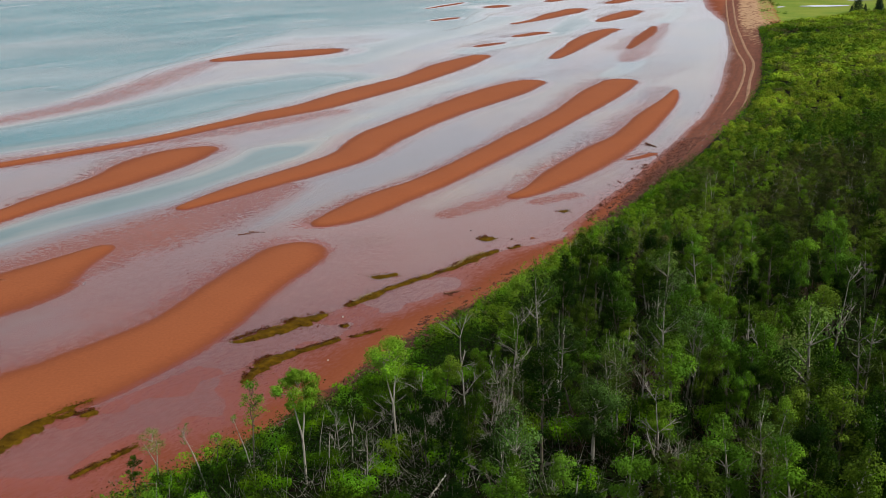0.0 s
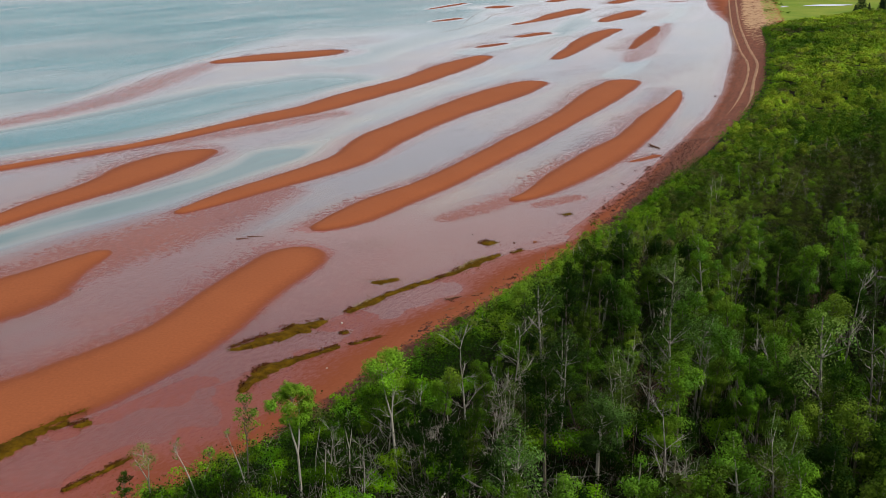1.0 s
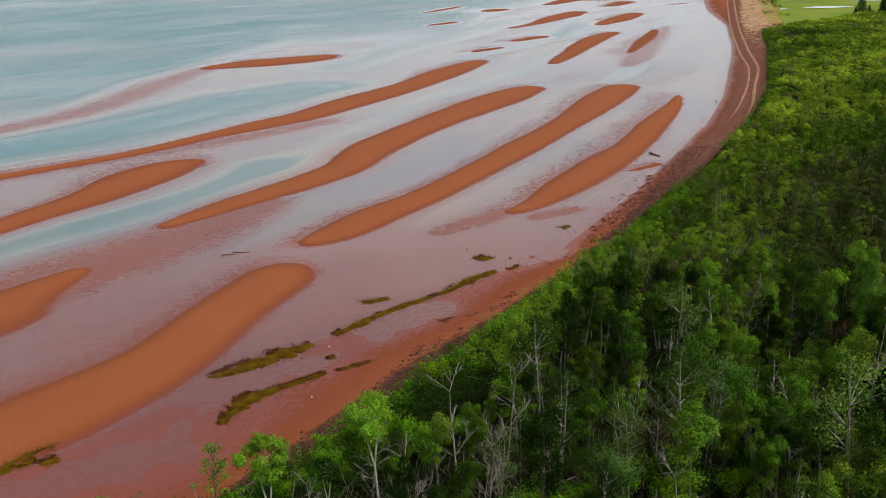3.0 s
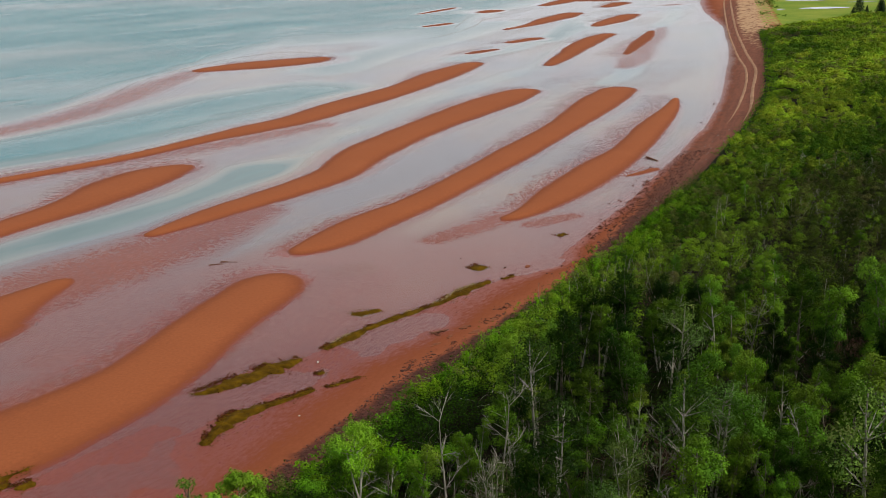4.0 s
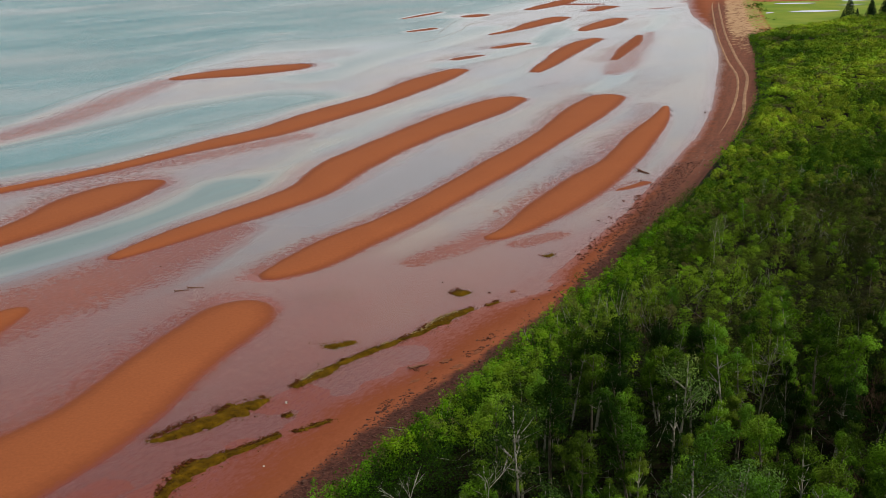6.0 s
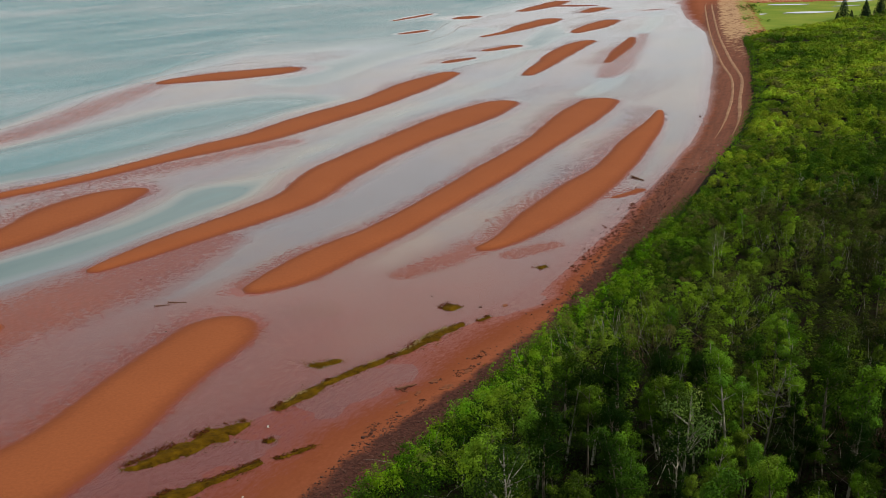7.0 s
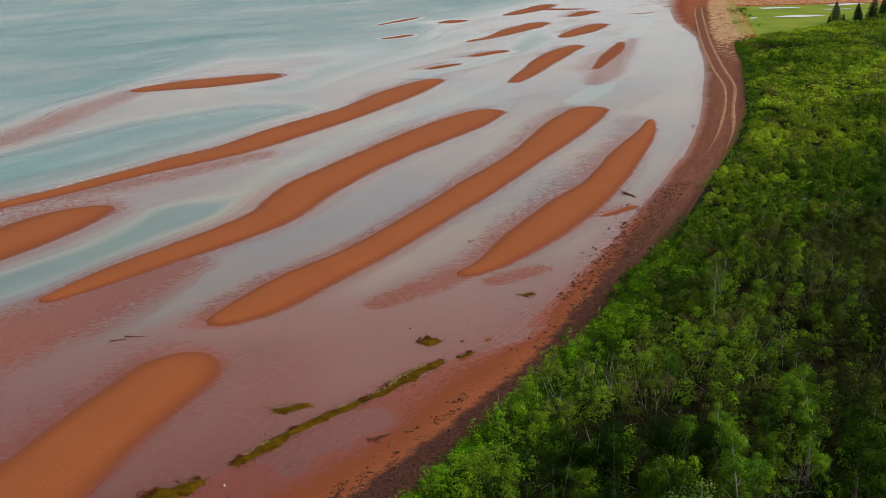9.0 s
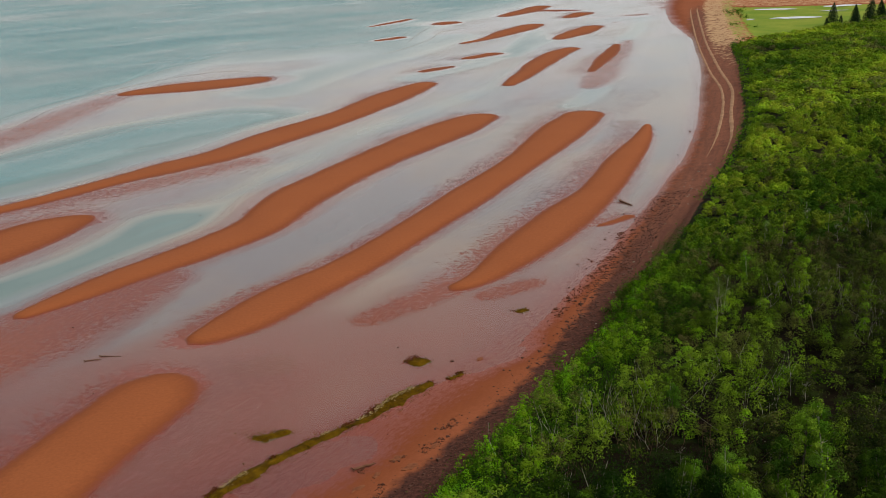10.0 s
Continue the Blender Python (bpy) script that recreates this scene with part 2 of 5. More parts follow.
def make_bark(name, pale, dark, marks=0.5):
    n = Nodes(name)
    bands = n.noise(5.0, 4, 0.7, stretch=(0.5, 0.5, 3.0))
    colour = n.mix(n.span(bands, marks, marks + 0.15), pale, dark)
    return n.surface(n.principled(colour, 0.8, n.bump(bands, 0.4, 0.02)))


def make_plain(name, a, b, scale=1.0, rough=0.85, bump=0.4, depth=0.05, shine=0.15):
    n = Nodes(name)
    f = n.noise(scale, 6, 0.65)
    return n.surface(n.principled(n.mix(n.span(f, 0.3, 0.7), a, b), rough, n.bump(f, bump, depth), Specular_IOR_Level=shine))


SAND = make_sand()
GROUND = make_ground()
WATER = make_water()
# Dark ends of LEAF and SHRUB hold the shade between leaves as colour.
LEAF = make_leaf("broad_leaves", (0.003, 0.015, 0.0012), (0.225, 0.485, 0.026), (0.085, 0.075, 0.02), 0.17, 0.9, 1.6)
GREY_LEAF = make_leaf("thin_grey_leaves", (0.012, 0.032, 0.006), (0.190, 0.330, 0.055), (0.11, 0.10, 0.05), 0.4, 0.9, 1.2)
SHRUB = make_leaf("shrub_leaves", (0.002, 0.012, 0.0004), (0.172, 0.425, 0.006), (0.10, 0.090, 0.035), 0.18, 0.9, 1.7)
FAR_SHRUB = make_leaf("hillside_leaves", (0.028, 0.080, 0.005), (0.330, 0.535, 0.028), (0.10, 0.090, 0.04), 0.12, 0.2)
# Near-black leaves: the canopy's shade is painted into this colour.
UNDER = make_leaf("shade_painted_undergrowth", (0.001, 0.005, 0.0004), (0.020, 0.050, 0.002), (0.03, 0.022, 0.01))
NEEDLE = make_leaf("spruce_needles", (0.008, 0.022, 0.010), (0.025, 0.050, 0.018), (0.02, 0.03, 0.015))
BIRCH = make_bark("pale_bark", (0.38, 0.36, 0.31), (0.12, 0.10, 0.08), 0.52)
BARK = make_bark("grey_bark", (0.15, 0.13, 0.10), (0.05, 0.04, 0.03), 0.45)
DEAD = make_bark("bleached_deadwood", (0.38, 0.36, 0.32), (0.15, 0.135, 0.115), 0.42)
WEED = make_plain("olive_seaweed", (0.036, 0.018, 0.002), (0.140, 0.078, 0.004), 0.9, 0.85, 0.8, 0.1, 0.04)
WRACK = make_plain("dark_brown_weed", (0.040, 0.013, 0.006), (0.105, 0.034, 0.014), 2.5, 0.95, 0.4, 0.05, 0.0)
STRAW = make_plain("pale_dry_weed", (0.20, 0.135, 0.055), (0.40, 0.30, 0.15), 2.5, 0.8)
LOG = make_plain("driftwood", (0.075, 0.032, 0.02), (0.19, 0.095, 0.06), 3.0)
ROCK = make_plain("dark_red_stone", (0.035, 0.018, 0.016), (0.13, 0.055, 0.04), 2.0, 0.7)
TRACKS = make_plain("pale_dry_sand", (0.20, 0.105, 0.066), (0.38, 0.235, 0.150), 0.35)
POND = make_plain("pond_water", (0.50, 0.52, 0.55), (0.62, 0.63, 0.65), 0.1, 0.12, 0.0, 0.01, 0.5)


# ---------------------------------------------------------------- plan of the shore
def table(y, ys, xs):
    return np.interp(y, ys, xs)


BANK_Y = (-200, 0, 40, 62, 70, 79, 100, 112, 125, 140, 154, 174, 209, 241, 276, 325, 360, 466, 560, 700, 2500)
BANK_X = (-150, -72, -40, -23, -15.5, -8.6, 2.8, 8.6, 16.4, 24.5, 30, 37.5, 52.5, 66.5, 79, 93, 103, 128, 152, 190, 700)


def inland(x, y):
    """Distance landward of the top of the bank (negative on the beach)."""
    slope = (table(y + 8, BANK_Y, BANK_X) - table(y - 8, BANK_Y, BANK_X)) / 16
    return (x - (table(y, BANK_Y, BANK_X) + table(y - 5, BANK_Y, BANK_X) + table(y + 5, BANK_Y, BANK_X)) / 3) / np.sqrt(1 + slope * slope)


def fbm(x, y, size, seed=0):
    """Smooth value noise on arrays, about -1 to 1."""
    total = np.zeros_like(x, dtype=float)
    amp = 0.6
    for octave in range(3):
        u, v = x / size, y / size
        iu, iv = np.floor(u), np.floor(v)
        fu, fv = u - iu, v - iv
        fu, fv = fu * fu * (3 - 2 * fu), fv * fv * (3 - 2 * fv)

        def corner(a, b):
            h = np.sin(a * 127.1 + b * 311.7 + (seed + octave) * 74.7) * 43758.5453
            return (h - np.floor(h)) * 2 - 1
        total = total + amp * ((corner(iu, iv) * (1 - fu) + corner(iu + 1, iv) * fu) * (1 - fv)
                               + (corner(iu, iv + 1) * (1 - fu) + corner(iu + 1, iv + 1) * fu) * fv)
        amp, size = amp * 0.5, size * 0.5
    return total


def near_line(x, y, points):
    """Distance to a polyline."""
    best = np.full(np.shape(x), 1e9)
    for (ax, ay), (bx, by) in zip(points, points[1:]):
        dx, dy = bx - ax, by - ay
        s = np.clip(((x - ax) * dx + (y - ay) * dy) / (dx * dx + dy * dy), 0, 1)
        best = np.minimum(best, np.hypot(x - ax - s * dx, y - ay - s * dy))
    return best


CHANNELS = []


def lay_channel(half, depth, *line):
    """Note a deeper run of blue water between the bars."""
    CHANNELS.append((line, half, depth))


lay_channel(15.0, 1.2, (-140, 190), (-93, 223), (-80, 235), (-66, 255), (-51, 284), (-36, 298))
lay_channel(7.0, 0.72, (-95, 112), (-80, 135), (-66, 152), (-59, 160), (-51, 174), (-41, 192), (-33, 206))
lay_channel(6.0, 0.24, (45, 395), (28, 340), (8, 300), (-6, 276), (-18, 246), (-27, 215))
lay_channel(6.0, 0.11, (30, 310), (22, 272), (10, 240), (-2, 212), (-12, 190), (-22, 174), (-32, 158))
lay_channel(5.0, 0.08, (60, 330), (44, 270), (30, 238), (18, 208), (8, 186), (-4, 168))
lay_channel(7.0, 0.11, (108, 450), (92, 400), (78, 350), (64, 300), (54, 250), (40, 212))
lay_channel(4.5, 0.30, (80, 430), (66, 372), (52, 322), (44, 304))
lay_channel(4.5, 0.36, (60, 500), (48, 450), (40, 410))
lay_channel(13.0, 0.42, (24, 480), (2, 425), (-20, 385), (-34, 345))
lay_channel(6.0, 0.36, (62, 470), (46, 430), (25, 388), (5, 362))
lay_channel(5.0, 0.32, (112, 540), (100, 490), (88, 455))
SHOALS = [  # barely drained, speckled sand: line, half width
    ([(88, 548), (118, 560), (150, 620)], 9.0),
    ([(96, 520), (112, 530)], 5.0),
    ([(58, 600), (100, 590)], 6.0),
]
SEA_X = (-1500, -160, -101, -89, -81, -79, -59, -36, 1, 17, 47, 80, 140, 900)
SEA_Y = (100, 185, 243, 264, 291, 330, 392, 398, 432, 500, 562, 640, 760, 1500)


def bed(x, y):
    """Height of the tidal flat."""
    z = -table(y, (90, 140, 190, 260), (0.010, 0.022, 0.062, 0.085)) + table(y, (100, 180), (0.012, 0.03)) * fbm(x, y, 14.0, 3) + table(y, (90, 120, 150), (0.036, 0.034, 0.0)) * fbm((0.62 * x + 0.78 * y) / 3.0, 0.78 * x - 0.62 * y, 5.0, 14)
    for line, half, depth in CHANNELS:
        z = z - depth * np.exp(-(near_line(x, y, line) / half) ** 2)
    for line, half in SHOALS:
        z = z + table(y, (100, 200), (0.075, 0.11)) * np.exp(-(near_line(x, y, line) / half) ** 2)
    u, v = 0.47 * x + 0.88 * y, 0.88 * x - 0.47 * y
    z = z + table(y, (150, 260), (0.0, 0.075)) * fbm(u / 3.5, v, 16.0, 12)
    out = np.clip((y + 20 - table(x, SEA_X, SEA_Y) + 10 * fbm(x, y, 30.0, 8)) / 120, 0, 1)
    return z - 1.3 * out * out * (3 - 2 * out)


EDGE_Y = (0, 60, 100, 125, 140, 150, 180, 220, 290, 446, 515, 600)
EDGE_D = (-40, -34, -28, -21, -17, -12.5, -9.5, -9.5, -11, -12.5, -21, -26)


def marshland(x, y):
    return np.clip((y - 428 - 0.9 * (x - 133)) / 12, 0, 1) * np.clip((inland(x, y) - 6) / 6, 0, 1)


def ground_height(x, y):
    d = inland(x, y)
    edge = table(y, EDGE_Y, EDGE_D)
    foot = table(y, (60, 160, 220, 320), (-4.5, -3.0, -1.5, -1.0))
    top = table(y, (0, 62, 100, 125, 154, 174, 209, 276, 466), (9, 7.5, 6.8, 6.2, 5.0, 3.6, 2.6, 2.4, 1.5))
    rise = table(y, (0, 60, 90, 140, 170, 250, 420), (6.5, 6.0, 6.0, 5.0, 4.0, 2.8, 0.5))
    flat = bed(x, y)
    s = np.clip((d - edge) / np.maximum(foot - edge, 1), 0, 1)
    beach = 1.15 * s ** table(y, (70, 115, 160), (6.5, 3.6, 1.8)) + table(y, (80, 150), (0.035, 0.07)) * fbm(x, y, 7.0, 9) * np.clip(s * 4, 0, 1)
    b = np.clip((d - foot) / -foot, 0, 1)
    bank = (top - 1.15) * b * b * (3 - 2 * b)
    land = rise * (1 - np.exp(-np.maximum(d, 0) / 20.0)) + 0.35 * fbm(x, y, 9.0, 5) * np.clip(d / 4, 0, 1)
    m = marshland(x, y)
    z = np.where(d < edge, flat * np.clip((edge - d) / 4, 0, 1), beach + bank + land)
    return z * (1 - m) + (0.9 + 0.08 * fbm(x, y, 8.0, 2)) * m


def spread(parts):
    """Grid lines from (start, end, step) runs."""
    line = []
    for a, b, step in parts:
        line += list(np.linspace(a, b, max(int(round((b - a) / step)), 1), endpoint=False))
    return np.array(line + [parts[-1][1]])


def sheet(name, xs, ys, height, material):
    """A grid mesh over the given lines; returns it with its arrays of x and y."""
    X, Y = np.meshgrid(xs, ys)
    X, Y = X.ravel(), Y.ravel()
    nx, ny = len(xs), len(ys)
    co = np.stack([X, Y, height(X, Y)], 1)
    i, j = np.meshgrid(np.arange(nx - 1), np.arange(ny - 1))
    a = (j * nx + i).ravel()
    quads = np.stack([a, a + 1, a + nx + 1, a + nx], 1)
    ob = new(name, quad_mesh(name, co, quads, material))
    return ob, X, Y


def quad_mesh(name, co, quads, material, smooth=True):
    me = bpy.data.meshes.new(name)
    me.vertices.add(len(co))
    me.vertices.foreach_set("co", np.asarray(co, dtype=np.float32).ravel())
    me.loops.add(quads.size)
    me.loops.foreach_set("vertex_index", np.asarray(quads, dtype=np.int32).ravel())
    me.polygons.add(len(quads))
    me.polygons.foreach_set("loop_start", np.arange(0, quads.size, quads.shape[1], dtype=np.int32))
    me.polygons.foreach_set("use_smooth", np.full(len(quads), smooth))
    me.materials.append(material)
    me.update(calc_edges=True)
    me.validate()
    return me


def paint(ob, name, values):
    ob.data.attributes.new(name, "FLOAT", "POINT").data.foreach_set("value", np.asarray(values, dtype=np.float32))


TRACK = [(148, 585), (139, 551), (112, 438), (95.5, 362), (87, 320), (77.5, 287), (68.5, 258), (61.5, 239)]

gx = spread([(-4500, -900, 400), (-900, -160, 40), (-160, -60, 2.5), (-60, 60, 1.0), (60, 160, 1.6), (160, 330, 6), (330, 900, 60), (900, 4500, 400)])
gy = spread([(-2500, -300, 300), (-300, 20, 20), (20, 80, 2.0), (80, 220, 1.0), (220, 340, 1.6), (340, 640, 2.5), (640, 1000, 40), (1000, 4800, 400)])
ground, GX, GY = sheet("ground", gx, gy, ground_height, GROUND)
gd = inland(GX, GY)
tagged(ground, "red sand tidal flat, beach and wooded bank of a bay", "ground", kind="structure")
m_all = marshland(GX, GY)
dune = np.clip((GY - 400) / 40, 0, 1) * np.clip((gd - 0) / 3, 0, 1) * np.clip((12 - gd) / 4, 0, 1)
# From GY 190 the same near-black colour paints in the bank's shaded face.
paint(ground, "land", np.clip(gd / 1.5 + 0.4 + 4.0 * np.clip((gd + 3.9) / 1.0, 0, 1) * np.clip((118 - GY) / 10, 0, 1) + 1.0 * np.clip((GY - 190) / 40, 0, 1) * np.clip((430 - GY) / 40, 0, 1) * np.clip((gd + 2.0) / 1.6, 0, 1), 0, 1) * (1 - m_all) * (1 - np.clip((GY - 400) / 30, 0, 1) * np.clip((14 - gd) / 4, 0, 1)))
paint(ground, "marsh", np.maximum(m_all * np.clip((575 - GY) / 8, 0, 1), dune * 0.5))
stony = np.clip((gd + table(GY, (60, 105, 125, 170, 220, 400), (13.5, 12.6, 10.6, 8.6, 10.5, 15))) / table(GY, (150, 230), (2.0, 5.0)), 0, 1) * np.clip((3 - gd) / 2, 0, 1)
paint(ground, "pebble", stony * np.clip((620 - GY) / 100, 0, 1) * table(GY, (170, 230, 400), (1.0, 1.0, 1.0)))
pale = np.clip((GY - 300) / 140, 0, 1) * np.clip((gd + 9) / 4, 0, 1) * np.clip((9 - gd) / 4, 0, 1)
paint(ground, "track", np.maximum(np.maximum(dune * 0.6, pale * 0.64), np.clip((GY - 572) / 8, 0, 1) * (gd > 2) * 0.5))

wx = spread([(-4500, -900, 400), (-900, -200, 40), (-200, -90, 2.5), (-90, 60, 1.2), (60, 130, 2), (130, 330, 20), (330, 900, 100), (900, 4500, 600)])
wy = spread([(-2500, -300, 400), (-300, 20, 40), (20, 80, 2), (80, 200, 1.2), (200, 420, 2.0), (420, 640, 3), (640, 1000, 40), (1000, 4800, 400)])
water, WX, WY = sheet("water", wx, wy, lambda x, y: x * 0, WATER)
tagged(water, "shallow blue-grey sea water lying over red flats", "water", kind="structure")


# ---------------------------------------------------------------- sandbars
def smooth_line(points, step):
    """Catmull-Rom through points of any width, resampled at about the given step of plan length."""
    p = np.array(points, dtype=float)
    p = np.vstack([2 * p[0] - p[1], p, 2 * p[-1] - p[-2]])
    out = []
    for k in range(1, len(p) - 2):
        n = max(int(np.hypot(*(p[k + 1] - p[k])[:2]) / step), 2)
        t = np.linspace(0, 1, n, endpoint=False)[:, None]
        out.append(0.5 * (2 * p[k] + (p[k + 1] - p[k - 1]) * t + (2 * p[k - 1] - 5 * p[k] + 4 * p[k + 1] - p[k + 2]) * t ** 2
                          + (3 * p[k] - p[k - 1] - 3 * p[k + 1] + p[k + 2]) * t ** 3))
    return np.vstack(out + [p[-2][None]])


def ridge(name, spine, height, material, seed, rough=0.16, sink=0.12, power=2.0, step=1.5, lump=0.0):
    """A low mound along a spine of (x, y, half width): rounded ends, uneven edges, sinking into the flat at its foot."""
    line = smooth_line(spine, step)
    xy, half = line[:, :2], np.maximum(line[:, 2], 0.2)
    tan = np.gradient(xy, axis=0)
    tan /= np.hypot(tan[:, 0], tan[:, 1])[:, None]
    side = np.stack([-tan[:, 1], tan[:, 0]], 1)
    run = np.concatenate([[0], np.cumsum(np.hypot(*np.diff(xy, axis=0).T))])
    end = np.minimum(run, run[-1] - run)
    cap = np.sqrt(np.clip(1 - (1 - np.clip(end / (half * 1.2), 0, 1)) ** 2, 0.0004, 1))
    us = np.array([-1.5, -1.25, -1.1, -1.0, -0.9, -0.78, -0.6, -0.35, -0.1, 0.15, 0.4, 0.62, 0.8, 0.92, 1.01, 1.15, 1.3, 1.5])
    P, Z = [], []
    for u in us:
        wob = np.maximum(1 + rough * fbm(xy[:, 0] + 31 * seed + 7 * np.sign(u), xy[:, 1], 2.4, seed) + 0.6 * rough * fbm(xy[:, 0] + 9 * np.sign(u), xy[:, 1], 0.8, seed + 4), 0.15)
        P.append(xy + side * (u * half * cap * wob)[:, None])
        top = (1 - abs(u) ** power) ** 2.1 if abs(u) < 1 else -(abs(u) - 1) * 2
        Z.append(np.where(top > 0, top * height * cap, top * sink))
    n = len(xy)
    co = np.concatenate([np.stack([p[:, 0], p[:, 1], z], 1) for p, z in zip(P, Z)])
    if lump:
        co[:, 2] += lump * fbm(co[:, 0], co[:, 1], 0.9, seed) * (co[:, 2] > 0)
    k, r = np.meshgrid(np.arange(n - 1), np.arange(len(us) - 1))
    a = (r * n + k).ravel()
    return new(name, quad_mesh(name, co, np.stack([a, a + 1, a + n + 1, a + n], 1), material))


def sandbar(spine, height, seed):
    """A tidal bar: smooth crest, a short landward edge and a broad seaward margin whose ripples stand just clear of the water."""
    far = np.mean([p[1] for p in spine])
    step = 1.0 if far < 230 else 1.6
    line = smooth_line(spine, step)
    xy, half = line[:, :2], np.maximum(line[:, 2], 0.2)
    tan = np.gradient(xy, axis=0)
    tan /= np.hypot(tan[:, 0], tan[:, 1])[:, None]
    side = np.stack([-tan[:, 1], tan[:, 0]], 1)
    side = side if side[:, 0].mean() < 0 else -side          # plus: seaward
    run = np.concatenate([[0], np.cumsum(np.hypot(*np.diff(xy, axis=0).T))])
    end = np.minimum(run, run[-1] - run)
    cap = np.sqrt(np.clip(1 - (1 - np.clip(end / (half * 1.2), 0, 1)) ** 2, 0.0004, 1))
    us = np.concatenate([np.linspace(-1.7, -0.8, 9), np.linspace(-0.6, 0.6, 6), np.linspace(0.75, 2.2, 12)])
    foot = -0.006 if height > 0.09 else -0.012
    height = max(height, foot)
    P, Z = [], []
    for u in us:
        wob = 1 + (0.09 if far < 330 else 0.26) * fbm(xy[:, 0] + 31 * seed + 7 * np.sign(u), xy[:, 1], 14.0, seed) + 0.03 * fbm(xy[:, 0], xy[:, 1], 2.5, seed + 4)
        p = xy + side * (u * half * cap * wob)[:, None]
        body = (height - foot) * max(1 - u * u, 0) ** 1.0 * np.clip(end / (half * 1.6), 0, 1) ** 0.5
        reach = 0.85 * (1 + 0.5 * fbm(xy[:, 0], xy[:, 1], 22.0, seed + 9)) if u > 0 else 0.45
        out = np.maximum(abs(u) - 0.95, 0) / reach
        z = body + foot - 0.028 * out ** 0.9 - 0.06 * np.maximum(out - 1.0, 0)
        along, across = 0.50 * p[:, 0] + 0.87 * p[:, 1], 0.87 * p[:, 0] - 0.50 * p[:, 1]
        grain = fbm(along / 1.3, across, 1.7 if far < 230 else 3.2, 50) + 0.7 * fbm(along / 2.2, across, 4.5, 51)
        z = z + 0.013 * grain * np.clip((0.13 - z) / 0.10, 0, 1)
        P.append(p)
        Z.append(np.where(z > 0, z * np.sqrt(cap), z) - 0.03 * (1 - cap))
    n = len(xy)
    co = np.concatenate([np.stack([p[:, 0], p[:, 1], z], 1) for p, z in zip(P, Z)])
    k, r = np.meshgrid(np.arange(n - 1), np.arange(len(us) - 1))
    a = (r * n + k).ravel()
    return new("sandbar", quad_mesh("sandbar", co, np.stack([a, a + 1, a + n + 1, a + n], 1), SAND))


BARS = []


def lay_bar(crest, *spine):
    """Note a bar by its crest height and a spine of (x, y, half width)."""
    BARS.append(([(x, y, w * 0.87 if crest > 0 else w) for x, y, w in spine], crest))


lay_bar(0.34, (-56, 70, 8.6), (-42.7, 93.9, 7.8), (-37.6, 100.8, 7.6), (-30.5, 112.2, 6.3), (-26.3, 126.3, 5.8), (-22.7, 137.5, 6.0), (-20.3, 146.5, 4.8))
lay_bar(0.28, (-70, 105, 9), (-55.3, 126.1, 8.3), (-53.1, 131.2, 7.0), (-50.9, 137.5, 4.4), (-47.5, 146.0, 1.6))
lay_bar(0.34, (23.5, 297, 4.9), (12.3, 276.2, 7.6), (-2.5, 247.5, 6.4), (-14.0, 221.9, 6.4), (-19.1, 202.4, 5.3), (-25.9, 190.3, 4.7), (-32.6, 180.6, 4.1), (-38.2, 171.8, 3.2), (-43.0, 164.0, 1.4))
lay_bar(0.36, (47.5, 297, 5.5), (37.3, 271.9, 6.4), (26.0, 243.3, 4.6), (14.9, 219.2, 4.7), (5.1, 198.4, 4.4), (-3.6, 181.0, 4.2), (-10.3, 170.6, 4.8), (-15.8, 160.6, 4.4), (-20.7, 153.9, 1.9))
lay_bar(0.30, (57.0, 277, 0.8), (52.5, 262, 2.4), (44.0, 239.7, 4.0), (36.8, 220.4, 4.2), (27.2, 200.6, 5.3), (19.8, 186.0, 4.6), (13.1, 174.0, 2.6), (8.5, 169.0, 1.4))
lay_bar(0.32, (11.2, 353, 3.5), (0.9, 329.1, 7.0), (-10.4, 300.8, 6.3), (-22.1, 278.9, 6.9), (-32.0, 259.1, 5.9), (-41.1, 247.3, 5.3), (-49.3, 236.5, 3.5), (-62.8, 217.9, 2.7), (-83.4, 197.4, 2.4), (-100, 180, 2.4))
lay_bar(0.30, (-80, 137, 2.9), (-69.2, 161.4, 3.4), (-64.7, 172.3, 4.5), (-59.4, 183.2, 5.8), (-55.3, 195.8, 7.6), (-51.5, 205.3, 6.9), (-46.5, 212.4, 3.1))
lay_bar(0.30, (-36.3, 373.2, 5.3), (-47.1, 363.6, 10.5), (-62.5, 354.2, 9.0), (-75.4, 343.3, 3.2))
lay_bar(0.25, (64.5, 430.3, 3.2), (52.9, 405.3, 5.3), (39.9, 364.9, 4.1), (31.8, 340.5, 2.2))
lay_bar(-0.045, (88, 450, 1.2), (79, 418, 3.4), (69.0, 386.0, 4.2), (60, 354, 4.6), (53, 332, 2.0))
lay_bar(0.25, (86.9, 510.2, 4.7), (74.2, 484.2, 6.5), (61.9, 457.4, 2.8))
lay_bar(0.25, (63.4, 525.1, 5.4), (49.6, 497.0, 6.8), (35.4, 466.8, 3.0), (25.0, 452.0, 1.5))
lay_bar(0.18, (37.6, 420.8, 4.7), (23.0, 404.2, 2.8))
lay_bar(0.2, (29.0, 548.1, 7.4), (18.1, 532.6, 5.7))
lay_bar(0.2, (50.0, 566.0, 4.0), (65.0, 594.0, 7.0), (80.0, 630.0, 6.0))
lay_bar(0.2, (79.0, 550.0, 4.0), (94.0, 580.0, 6.5))
lay_bar(0.14, (-11.0, 532.0, 1.2), (0.0, 552.0, 2.6), (8.0, 568.0, 1.8))
